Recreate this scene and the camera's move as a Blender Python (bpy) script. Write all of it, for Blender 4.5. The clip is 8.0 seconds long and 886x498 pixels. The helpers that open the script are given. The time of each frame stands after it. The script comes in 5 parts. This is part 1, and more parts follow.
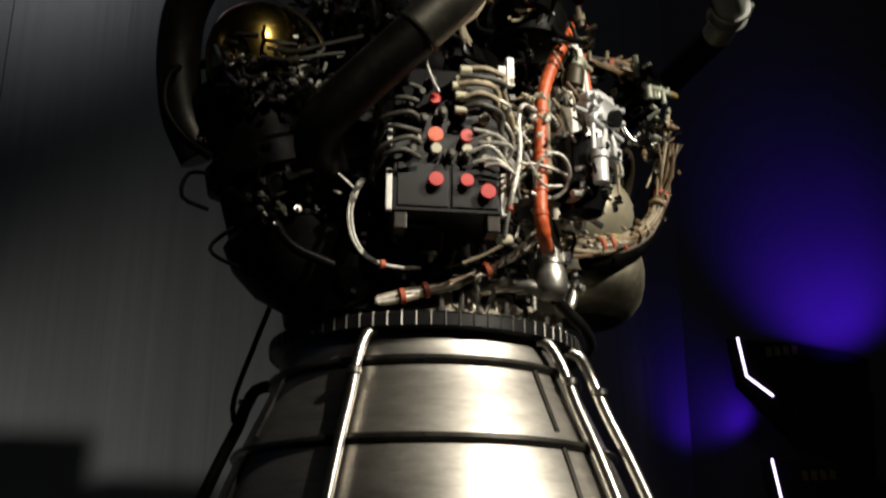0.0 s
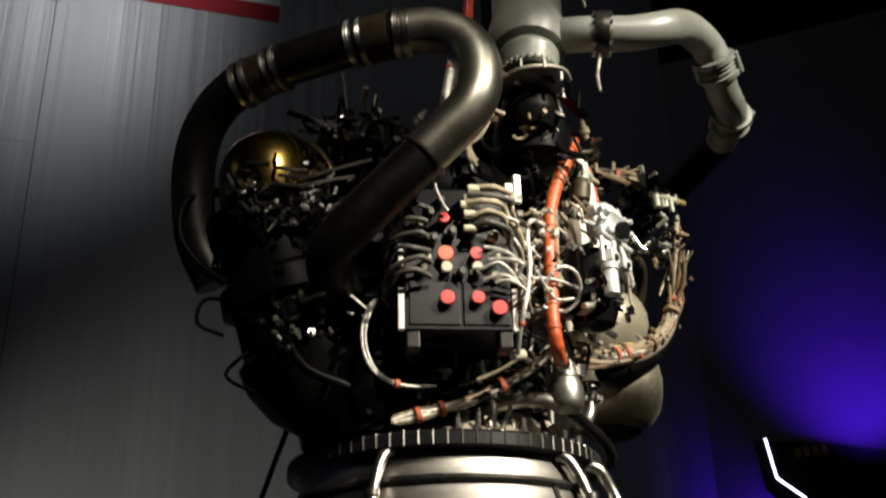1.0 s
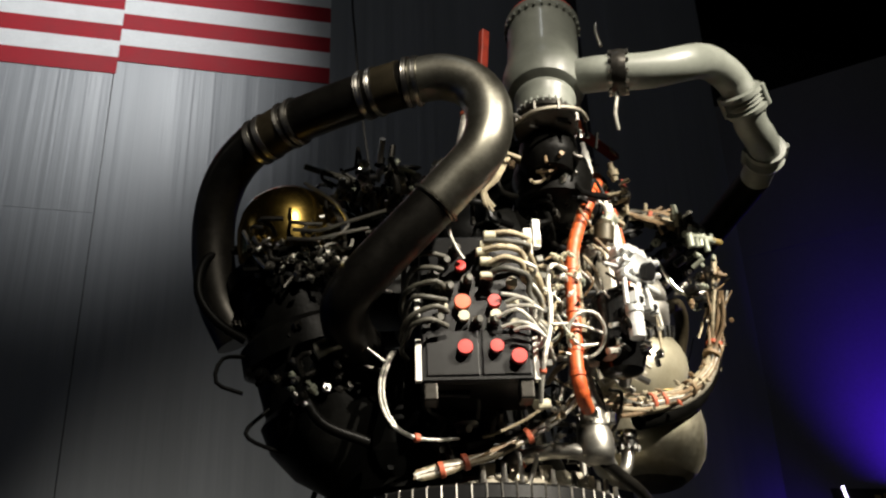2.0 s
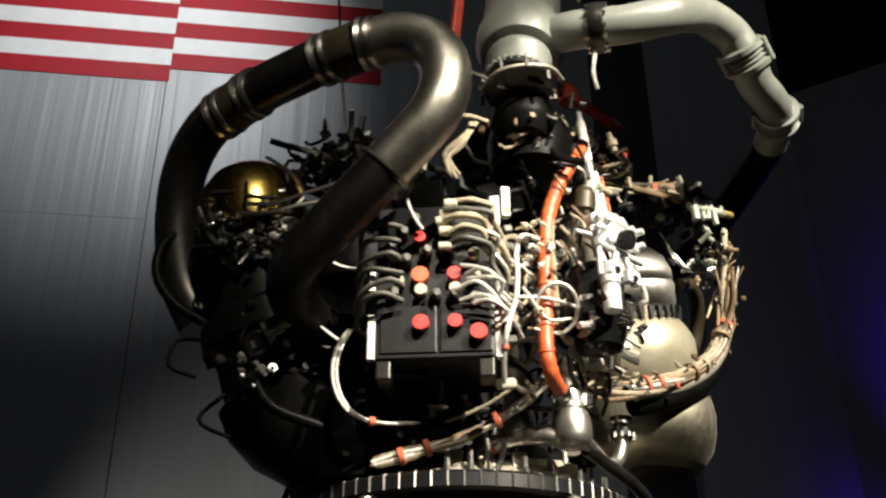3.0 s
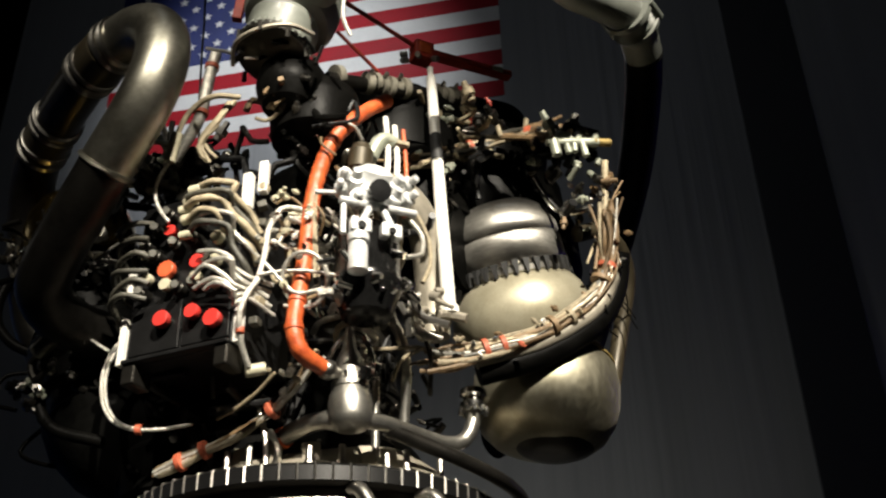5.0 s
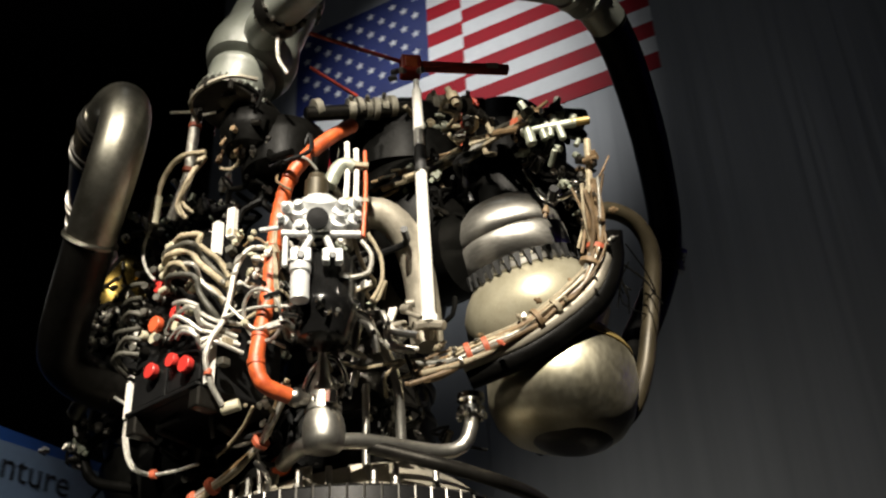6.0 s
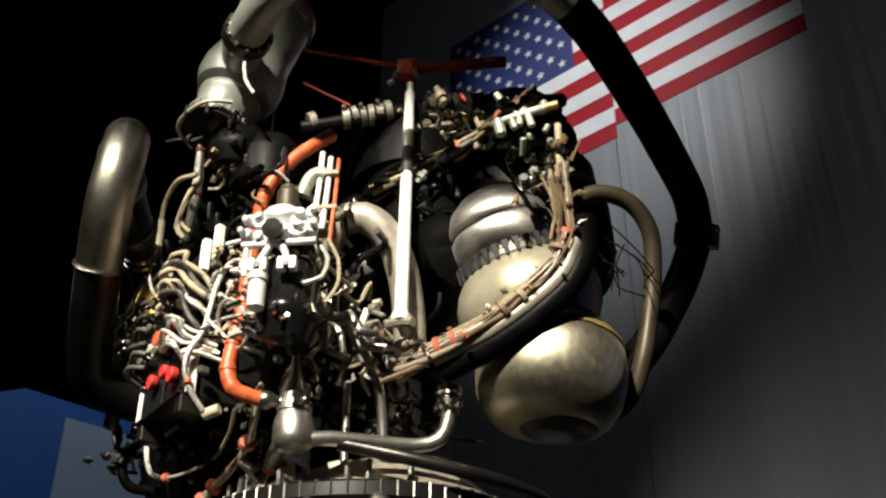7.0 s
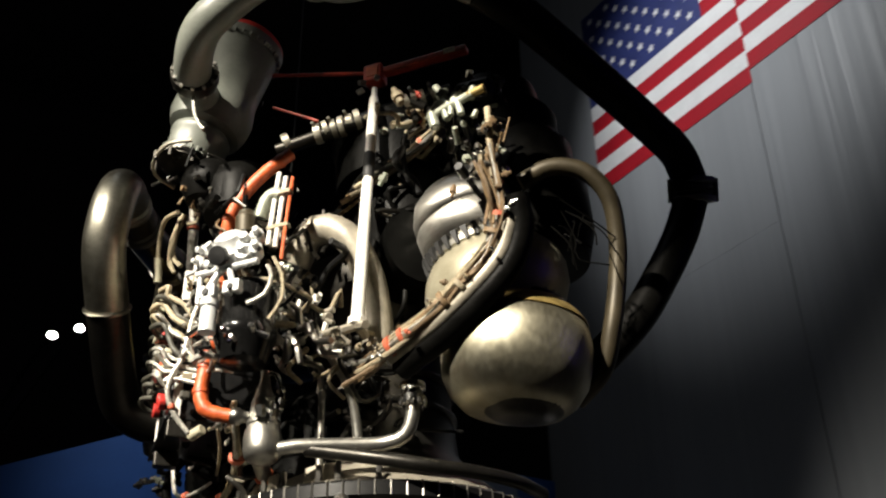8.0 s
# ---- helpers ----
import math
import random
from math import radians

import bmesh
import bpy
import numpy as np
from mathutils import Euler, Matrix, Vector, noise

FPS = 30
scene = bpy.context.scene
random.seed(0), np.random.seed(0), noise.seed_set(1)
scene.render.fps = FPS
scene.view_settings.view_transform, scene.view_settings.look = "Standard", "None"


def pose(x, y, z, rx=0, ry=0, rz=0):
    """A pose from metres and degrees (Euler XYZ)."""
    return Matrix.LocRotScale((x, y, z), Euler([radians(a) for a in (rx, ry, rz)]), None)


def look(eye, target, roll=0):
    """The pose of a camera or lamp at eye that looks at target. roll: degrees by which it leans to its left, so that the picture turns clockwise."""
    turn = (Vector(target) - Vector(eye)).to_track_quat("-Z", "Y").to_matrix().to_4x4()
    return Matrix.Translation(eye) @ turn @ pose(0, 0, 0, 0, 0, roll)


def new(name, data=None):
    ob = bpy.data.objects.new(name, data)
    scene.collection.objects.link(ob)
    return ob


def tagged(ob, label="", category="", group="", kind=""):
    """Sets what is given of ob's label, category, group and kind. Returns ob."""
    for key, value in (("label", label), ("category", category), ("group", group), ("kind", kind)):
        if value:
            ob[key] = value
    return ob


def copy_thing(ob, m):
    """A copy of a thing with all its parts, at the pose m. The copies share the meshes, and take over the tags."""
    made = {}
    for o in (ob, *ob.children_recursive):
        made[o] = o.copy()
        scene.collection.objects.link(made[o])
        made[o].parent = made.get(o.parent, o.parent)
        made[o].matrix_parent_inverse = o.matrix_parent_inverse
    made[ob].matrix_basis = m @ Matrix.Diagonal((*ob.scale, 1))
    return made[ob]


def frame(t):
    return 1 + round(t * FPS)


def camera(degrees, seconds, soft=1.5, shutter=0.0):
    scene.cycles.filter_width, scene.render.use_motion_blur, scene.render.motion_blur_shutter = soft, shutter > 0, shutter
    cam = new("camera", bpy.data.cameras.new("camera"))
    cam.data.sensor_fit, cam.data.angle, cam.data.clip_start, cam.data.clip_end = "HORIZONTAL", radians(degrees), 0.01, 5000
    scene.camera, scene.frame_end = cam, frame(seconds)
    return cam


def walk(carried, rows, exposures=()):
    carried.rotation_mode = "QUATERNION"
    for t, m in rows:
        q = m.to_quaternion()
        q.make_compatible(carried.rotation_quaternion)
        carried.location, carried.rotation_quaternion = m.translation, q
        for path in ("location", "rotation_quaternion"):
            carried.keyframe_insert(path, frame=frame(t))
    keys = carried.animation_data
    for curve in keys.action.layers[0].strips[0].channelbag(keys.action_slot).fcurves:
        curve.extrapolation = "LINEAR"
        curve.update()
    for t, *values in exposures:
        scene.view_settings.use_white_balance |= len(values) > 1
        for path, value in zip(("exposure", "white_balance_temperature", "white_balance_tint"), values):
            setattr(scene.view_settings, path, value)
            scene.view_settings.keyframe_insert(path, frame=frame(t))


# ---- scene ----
cam = camera(46.0, 8.0, 2.2, 0.5)
METRES, EYE, TILT, LEAN, TURN = 5.6, 1.5, 0.0, 0.0, -19.3
ROWS = [
    (0.0, 0.0, 0.0, 0.0, -0.01, 18.53, -0.02),
    (0.5, -0.0001, -0.0045, 0.0031, 0.45, 21.32, 0.18),
    (1.0, 0.0053, -0.0074, 0.0052, 1.78, 24.38, 1.56),
    (1.5, 0.0201, -0.0052, 0.0062, 4.15, 26.86, 2.77),
    (3.0, 0.1187, 0.0775, 0.0028, 11.5835, 28.4045, 0.4363),
    (3.5, 0.1823, 0.1183, 0.0002, 16.8645, 30.3912, 3.4313),
    (4.0, 0.2584, 0.156, 0.0027, 25.7368, 31.1274, 3.5448),
    (4.5, 0.3238, 0.2041, -0.0021, 26.9222, 30.3886, 1.7302),
    (6.0, 0.5347, 0.3676, -0.0089, 48.73, 30.88, 2.43),
    (6.5, 0.597, 0.4281, -0.0112, 56.45, 30.62, 1.78),
    (7.0, 0.6332, 0.495, -0.0186, 61.84, 31.07, 0.09),
    (7.5, 0.6691, 0.5738, -0.0192, 69.2082, 31.1873, 1.5507),
    (8.0, 0.7073, 0.6593, -0.0189, 77.0494, 30.3781, 1.1496),
]
walk(cam, [(t, pose(0, 0, EYE, TILT, LEAN, TURN) @ pose(METRES * x, METRES * y, METRES * z, 90 + pitch, roll, yaw)) for t, x, y, z, yaw, pitch, roll in ROWS], [(0.0, -0.78), (0.8, -0.36), (1.5, 0.1), (3.0, 0.48), (3.9, 0.42), (4.5, 0.13), (6.0, 0.05), (7.0, 0.14), (8.0, 0.32)])

# ---- light: a dim hall, exhibit spotlights, blue accent lamps ----
world = bpy.data.worlds.new("hall_dark")
world.use_nodes = True
world.node_tree.nodes["Background"].inputs[0].default_value = (0.55, 0.62, 0.75, 1)
world.node_tree.nodes["Background"].inputs[1].default_value = 0.02
scene.world = world


def spot(name, eye, target, watts, degrees, blend, size, color):
    data = bpy.data.lights.new(name, "SPOT")
    data.energy, data.spot_size, data.spot_blend, data.shadow_soft_size, data.color = watts, radians(degrees), blend, size, color
    ob = new(name, data)
    ob.matrix_world = look(eye, target)
    return ob


def area(name, eye, target, watts, sx, sy, color):
    data = bpy.data.lights.new(name, "AREA")
    data.shape, data.size, data.size_y, data.energy, data.color = "RECTANGLE", sx, sy, watts, color
    ob = new(name, data)
    ob.matrix_world = look(eye, target)
    return ob


WARM = (1.0, 0.915, 0.77)
spot("key_spot", (6.1, -5.2, 9.0), (2.05, 3.65, 2.82), 17500, 13.6, 0.38, 0.12, WARM)
spot("second_spot", (1.3, -6.4, 9.2), (1.05, 3.3, 3.8), 4000, 12.5, 0.9, 0.12, WARM)
spot("hall_spot", (1.0, 1.0, 13.8), (0.8, 10.4, 8.0), 150, 120, 1.0, 0.4, (0.92, 0.96, 1.0))
spot("flag_spot", (-1.2, 3.7, 13.4), (-1.5, 10.4, 9.8), 2050, 43.5, 1.0, 0.15, (0.97, 0.99, 1.0))
spot("low_wall_spot", (-2.4, 6.6, 0.4), (0.3, 10.4, 2.6), 560, 58, 1.0, 0.1, (1.0, 0.96, 0.86))

# ---- materials ----


def mat(name, base, rough=0.5, metal=0.0, var=0.25, scale=9.0, bump=0.0, fine=90.0, tint=None, rvar=0.12, stretch=(1, 1, 1), emit=None, power=0.0, coat=0.0, random_tone=0.0, spec=0.5, relief=0.003, brushed=0.0):
    m = bpy.data.materials.new(name)
    m.use_nodes = True
    nt = m.node_tree
    b = nt.nodes["Principled BSDF"]
    b.inputs["Metallic"].default_value = metal
    b.inputs["Coat Weight"].default_value = coat
    b.inputs["Specular IOR Level"].default_value = spec
    if brushed:
        b.inputs["Anisotropic"].default_value = brushed
        tan = nt.nodes.new("ShaderNodeTangent")
        tan.direction_type, tan.axis = "RADIAL", "Z"
        nt.links.new(tan.outputs["Tangent"], b.inputs["Tangent"])
    if emit:
        b.inputs["Base Color"].default_value = (*base, 1)
        b.inputs["Emission Color"].default_value = (*emit, 1)
        b.inputs["Emission Strength"].default_value = power
        return m
    co = nt.nodes.new("ShaderNodeTexCoord")
    mp = nt.nodes.new("ShaderNodeMapping")
    mp.inputs["Scale"].default_value = stretch
    nt.links.new(co.outputs["Object"], mp.inputs["Vector"])
    big = nt.nodes.new("ShaderNodeTexNoise")
    big.inputs["Scale"].default_value, big.inputs["Detail"].default_value, big.inputs["Roughness"].default_value = scale, 6, 0.65
    small = nt.nodes.new("ShaderNodeTexNoise")
    small.inputs["Scale"].default_value, small.inputs["Detail"].default_value = fine, 4
    nt.links.new(mp.outputs[0], big.inputs["Vector"])
    nt.links.new(mp.outputs[0], small.inputs["Vector"])
    ramp = nt.nodes.new("ShaderNodeValToRGB")
    lo = tuple(c * (1 - var) for c in base) if tint is None else tint
    hi = tuple(min(1, c * (1 + var * 0.6)) for c in base)
    ramp.color_ramp.elements[0].position, ramp.color_ramp.elements[0].color = 0.32, (*lo, 1)
    ramp.color_ramp.elements[1].position, ramp.color_ramp.elements[1].color = 0.66, (*hi, 1)
    nt.links.new(big.outputs["Fac"], ramp.inputs["Fac"])
    mix = nt.nodes.new("ShaderNodeMix")
    mix.data_type, mix.blend_type = "RGBA", "MULTIPLY"
    mix.inputs["Factor"].default_value = 0.22
    nt.links.new(ramp.outputs["Color"], mix.inputs["A"])
    nt.links.new(small.outputs["Fac"], mix.inputs["B"])
    sock = mix.outputs["Result"]
    if random_tone:
        info = nt.nodes.new("ShaderNodeObjectInfo")
        rr = nt.nodes.new("ShaderNodeMapRange")
        rr.inputs["To Min"].default_value, rr.inputs["To Max"].default_value = 1 - random_tone, 1 + random_tone * 0.5
        nt.links.new(info.outputs["Random"], rr.inputs["Value"])
        hs = nt.nodes.new("ShaderNodeHueSaturation")
        nt.links.new(rr.outputs["Result"], hs.inputs["Value"])
        nt.links.new(sock, hs.inputs["Color"])
        sock = hs.outputs["Color"]
    nt.links.new(sock, b.inputs["Base Color"])
    mr = nt.nodes.new("ShaderNodeMapRange")
    mr.inputs["To Min"].default_value, mr.inputs["To Max"].default_value = max(0.03, rough - rvar), min(1, rough + rvar)
    nt.links.new(small.outputs["Fac"] if metal > 0.5 else big.outputs["Fac"], mr.inputs["Value"])
    nt.links.new(mr.outputs["Result"], b.inputs["Roughness"])
    if bump:
        bp = nt.nodes.new("ShaderNodeBump")
        bp.inputs["Strength"].default_value, bp.inputs["Distance"].default_value = bump, relief
        nt.links.new(small.outputs["Fac"], bp.inputs["Height"])
        nt.links.new(bp.outputs["Normal"], b.inputs["Normal"])
    return m


M = {
    "silver": mat("brushed_nozzle_steel", (0.46, 0.44, 0.40), 0.42, 1.0, 0.22, 5, 0.06, 60, stretch=(1, 1, 5), rvar=0.07),
    "steel": mat("bare_steel", (0.50, 0.48, 0.44), 0.30, 1.0, 0.25, 14, 0.02, 120, random_tone=0.2, rvar=0.05),
    "bright": mat("satin_bright_steel_pipe", (0.50, 0.485, 0.44), 0.36, 0.94, 0.25, 14, 0.03, 120, rvar=0.06),
    "housing": mat("dull_brushed_pump_steel", (0.40, 0.385, 0.35), 0.40, 1.0, 0.35, 9, 0.05, 70, stretch=(1, 1, 4), rvar=0.08, brushed=0.6),
    "pale": mat("pale_worn_clamp_metal", (0.52, 0.49, 0.40), 0.42, 0.4, 0.3, 30, 0.2, 120, random_tone=0.25),
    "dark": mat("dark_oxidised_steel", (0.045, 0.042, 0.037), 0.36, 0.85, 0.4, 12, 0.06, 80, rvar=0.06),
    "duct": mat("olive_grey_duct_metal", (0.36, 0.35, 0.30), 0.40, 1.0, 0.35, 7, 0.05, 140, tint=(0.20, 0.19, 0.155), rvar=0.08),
    # base far below real black: the core's shade is put into the colour
    "black": mat("near_black_body", (0.0035, 0.0035, 0.0032), 0.42, 0.0, 0.4, 16, 0.3, 70, spec=0.05),
    "gloss": mat("glossy_black_casing", (0.006, 0.006, 0.006), 0.2, 0.0, 0.3, 12, 0.05, 70, spec=0.25),
    # same near-black base, for pipes and bodies deep in the engine
    "nearblack": mat("near_black_pipe", (0.003, 0.0029, 0.0026), 0.42, 0.0, 0.4, 16, 0.3, 70, spec=0.05),
    "dull": mat("dull_olive_grey_cable", (0.08, 0.076, 0.06), 0.5, 0.1, 0.4, 40, 0.5, 200, random_tone=0.4),
    "boxblack": mat("black_anodised_case", (0.007, 0.007, 0.0072), 0.38, 0.0, 0.3, 10, 0.1, 150, spec=0.25),
    "tan": mat("olive_tan_pump_casing", (0.40, 0.37, 0.275), 0.38, 0.5, 0.25, 7, 0.04, 110, tint=(0.33, 0.30, 0.21), rvar=0.06),
    "pot": mat("worn_olive_pump_casing", (0.41, 0.385, 0.30), 0.40, 1.0, 0.35, 5, 0.06, 60, tint=(0.29, 0.262, 0.18), rvar=0.08, stretch=(1, 1, 0.5), brushed=0.45),
    "yellow": mat("yellow_brown_heat_tint", (0.36, 0.26, 0.09), 0.45, 0.5, 0.4, 20, 0.2, 90),
    "gold": mat("gold_dark_dome_metal", (0.34, 0.235, 0.06), 0.23, 1.0, 0.3, 8, 0.01, 100, tint=(0.20, 0.14, 0.04), rvar=0.04),
    "primer": mat("grey_green_foam_paint", (0.172, 0.183, 0.16), 0.40, 0.0, 0.2, 6, 0.15, 60, coat=0.15),
    "orange": mat("orange_silicone_sleeve", (0.54, 0.105, 0.024), 0.42, 0.0, 0.35, 25, 0.5, 160, tint=(0.36, 0.06, 0.02)),
    "redcap": mat("red_plastic_cap", (0.55, 0.035, 0.028), 0.40, 0.0, 0.15, 30, 0.1, 200, random_tone=0.2),
    "orangecap": mat("orange_plastic_cap", (0.60, 0.10, 0.035), 0.40, 0.0, 0.15, 30, 0.1, 200),
    "cream": mat("cream_plastic_cap", (0.46, 0.43, 0.31), 0.45, 0.0, 0.2, 30, 0.1, 200),
    "redpaint": mat("red_painted_bracket", (0.42, 0.045, 0.022), 0.42, 0.0, 0.4, 18, 0.25, 90, tint=(0.22, 0.03, 0.02)),
    "cable": mat("tan_braided_cable", (0.37, 0.31, 0.205), 0.55, 0.1, 0.4, 40, 0.8, 320, random_tone=0.35),
    "brown": mat("brown_braided_cable", (0.20, 0.13, 0.065), 0.55, 0.1, 0.4, 40, 0.6, 320, random_tone=0.35),
    "wire": mat("pale_silver_braided_wire", (0.60, 0.58, 0.52), 0.38, 0.55, 0.35, 50, 0.6, 380, random_tone=0.25),
    "tie": mat("rust_red_cable_tie", (0.42, 0.09, 0.04), 0.6, 0.0, 0.3, 40, 0.3, 150),
    "white": mat("pale_grey_valve_casting", (0.66, 0.67, 0.66), 0.40, 0.25, 0.2, 22, 0.35, 140, random_tone=0.15),
    "strut": mat("white_enamel_strut", (0.78, 0.76, 0.70), 0.35, 0.0, 0.12, 20, 0.1, 120),
    "green": mat("grey_green_fitting", (0.33, 0.35, 0.28), 0.42, 0.3, 0.3, 25, 0.3, 130, random_tone=0.3),
    "hotgas": mat("pale_grey_hot_gas_duct", (0.33, 0.30, 0.24), 0.48, 0.4, 0.35, 10, 0.3, 90),
    "olive": mat("olive_brown_pipe", (0.05, 0.04, 0.023), 0.45, 0.4, 0.35, 10, 0.1, 90),
    "chrome": mat("polished_steel_fitting", (0.72, 0.71, 0.68), 0.16, 1.0, 0.2, 20, 0.0, 120, rvar=0.06),
    "wall": mat("pale_grey_wall_panel", (0.27, 0.28, 0.295), 0.42, 0.0, 0.10, 0.8, 0.6, 4.5, stretch=(1.8, 1, 0.03), rvar=0.10, relief=0.02, spec=0.4),
    "greywall": mat("dark_grey_wall_paint", (0.16, 0.16, 0.168), 0.7, 0.0, 0.12, 0.6, 0.05, 30),
    "blackwall": mat("black_hall_paint", (0.035, 0.035, 0.032), 0.8, 0.0, 0.2, 0.5, 0.05, 20),
    "column": mat("blue_black_column_paint", (0.018, 0.020, 0.028), 0.6, 0.0, 0.2, 0.7, 0.05, 25),
    "floor": mat("grey_polished_concrete", (0.22, 0.215, 0.205), 0.45, 0.0, 0.3, 1.3, 0.1, 40),
    "flagred": mat("flag_red_vinyl", (0.36, 0.006, 0.016), 0.6, 0.0, 0.12, 3, 0.1, 60, spec=0.2),
    "flagwhite": mat("flag_white_vinyl", (0.72, 0.72, 0.72), 0.55, 0.0, 0.08, 3, 0.1, 60),
    "flagblue": mat("flag_blue_vinyl", (0.013, 0.024, 0.135), 0.55, 0.0, 0.15, 3, 0.1, 60),
    "signblue": mat("blue_sign_panel", (0.02, 0.10, 0.36), 0.5, 0.0, 0.15, 1.2, 0.05, 40),
    "signpale": mat("pale_blue_sign_panel", (0.27, 0.35, 0.45), 0.5, 0.0, 0.1, 1.2, 0.05, 40),
    "ink": mat("black_sign_ink", (0.01, 0.01, 0.012), 0.6, 0.0, 0.2, 5, 0.0, 60),
    "goldink": mat("dull_gold_sign_ink", (0.30, 0.22, 0.06), 0.5, 0.2, 0.2, 5, 0.0, 60),
    "led": mat("violet_white_led_strip", (0.9, 0.85, 1.0), emit=(0.72, 0.62, 1.0), power=6.0),
    "lamp": mat("lit_lamp_face", (1, 1, 1), emit=(1.0, 0.97, 0.9), power=25.0),
    "rubber": mat("black_rubber", (0.02, 0.02, 0.02), 0.6, 0.0, 0.3, 20, 0.2, 100),
}

# ---- mesh helpers ----
RNG = random.Random(7)


def link(name, verts, faces, material, parent=None, label="", smooth=True):
    me = bpy.data.meshes.new(name)
    me.from_pydata([tuple(v) for v in verts], [], faces)
    if smooth:
        me.polygons.foreach_set("use_smooth", [True] * len(me.polygons))
        me.set_sharp_from_angle(angle=radians(38))
    me.materials.append(M[material])
    return hang(new(name, me), parent, label)


def hang(ob, parent, label=""):
    if parent is not None:
        ob.parent = parent
        if parent.type == "EMPTY":
            ob.matrix_parent_inverse = Matrix.Translation(parent.location).inverted()
    if label:
        tagged(ob, label)
    return ob


def part(name, bm, material, parent, label=""):
    """Links a bmesh as one mesh object under a thing or a part."""
    me = bpy.data.meshes.new(name)
    bm.normal_update()
    bm.to_mesh(me)
    bm.free()
    me.polygons.foreach_set("use_smooth", [True] * len(me.polygons))
    me.set_sharp_from_angle(angle=radians(38))
    me.materials.append(M[material])
    return hang(new(name, me), parent, label)


def curve_points(pts, step=0.03):
    """A smooth line through the given points."""
    p = [Vector(q) for q in pts]
    if len(p) == 2:
        return p
    p = [2 * p[0] - p[1]] + p + [2 * p[-1] - p[-2]]
    out = []
    for i in range(1, len(p) - 2):
        a, b, c, d = p[i - 1], p[i], p[i + 1], p[i + 2]
        n = max(2, int((c - b).length / step))
        for k in range(n):
            t = k / n
            out.append(0.5 * (2 * b + (c - a) * t + (2 * a - 5 * b + 4 * c - d) * t * t + (3 * b - a - 3 * c + d) * t ** 3))
    out.append(p[-2])
    return out


def sweep(pts, radius, seg=10):
    """Verts and faces of a round tube along points; radius is a number or a list."""
    n = len(pts)
    rad = radius if isinstance(radius, list) else [radius] * n
    verts, faces = [], []
    tan = (pts[1] - pts[0]).normalized()
    up = tan.orthogonal().normalized()
    for i in range(n):
        t = (pts[min(i + 1, n - 1)] - pts[max(i - 1, 0)])
        t = t.normalized() if t.length > 1e-6 else tan
        up = (up - t * up.dot(t))
        up = up.normalized() if up.length > 1e-6 else t.orthogonal().normalized()
        side = t.cross(up)
        for k in range(seg):
            a = 2 * math.pi * k / seg
            verts.append(pts[i] + (up * math.cos(a) + side * math.sin(a)) * rad[i])
        tan = t
    for i in range(n - 1):
        for k in range(seg):
            k2 = (k + 1) % seg
            faces.append((i * seg + k, i * seg + k2, (i + 1) * seg + k2, (i + 1) * seg + k))
    faces.append(tuple(reversed(range(seg))))
    faces.append(tuple((n - 1) * seg + k for k in range(seg)))
    return verts, faces


def tube(name, pts, radius, material, parent, label="", seg=10, step=0.03, wrap=0.0):
    line = curve_points(pts, step)
    rad = radius
    if wrap:
        rad = [radius * (1 + wrap * (0.5 + 0.5 * math.sin(i * 1.9)) * (0.6 + 0.4 * math.sin(i * 0.37))) for i in range(len(line))]
    v, f = sweep(line, rad, seg)
    return link(name, v, f, material, parent, label)


def basis(origin, axis):
    z = Vector(axis).normalized()
    x = Vector((0, 0, 1)).cross(z)
    x = x.normalized() if x.length > 1e-3 else Vector((1, 0, 0))
    y = z.cross(x)
    return Matrix(((x.x, y.x, z.x, origin[0]), (x.y, y.y, z.y, origin[1]), (x.z, y.z, z.z, origin[2]), (0, 0, 0, 1)))


def turned(profile, origin, axis=(0, 0, 1), seg=40):
    """Verts and faces of a profile of (height, radius) turned round an axis, closed at both ends."""
    m = basis(origin, axis)
    verts, faces = [], []
    for h, r in profile:
        for k in range(seg):
            a = 2 * math.pi * k / seg
            verts.append(m @ Vector((r * math.cos(a), r * math.sin(a), h)))
    for i in range(len(profile) - 1):
        for k in range(seg):
            k2 = (k + 1) % seg
            faces.append((i * seg + k, i * seg + k2, (i + 1) * seg + k2, (i + 1) * seg + k))
    faces.append(tuple(reversed(range(seg))))
    faces.append(tuple((len(profile) - 1) * seg + k for k in range(seg)))
    return verts, faces


def lathe(name, profile, origin, axis, material, parent, label="", seg=40):
    v, f = turned(profile, origin, axis, seg)
    return link(name, v, f, material, parent, label)


def rod(name, a, b, r, material, parent, label="", seg=12, lip=0.15):
    """A short cylinder with chamfered ends."""
    a, b = Vector(a), Vector(b)
    n, c = (b - a).length, r * lip
    return lathe(name, [(0, r - c), (c, r), (n - c, r), (n, r - c)], a, b - a, material, parent, label, seg)


def slab(name, m, sx, sy, sz, material, parent, label="", bevel=0.004):
    """A bevelled block centred on m."""
    bm = bmesh.new()
    bmesh.ops.create_cube(bm, size=1)
    bmesh.ops.scale(bm, vec=(sx, sy, sz), verts=bm.verts)
    if bevel:
        bmesh.ops.bevel(bm, geom=list(bm.edges), offset=bevel, segments=2, affect="EDGES", profile=0.5)
    bmesh.ops.transform(bm, matrix=m, verts=bm.verts)
    ob = part(name, bm, material, parent, label)
    ob.data.polygons.foreach_set("use_smooth", [False] * len(ob.data.polygons))
    return ob


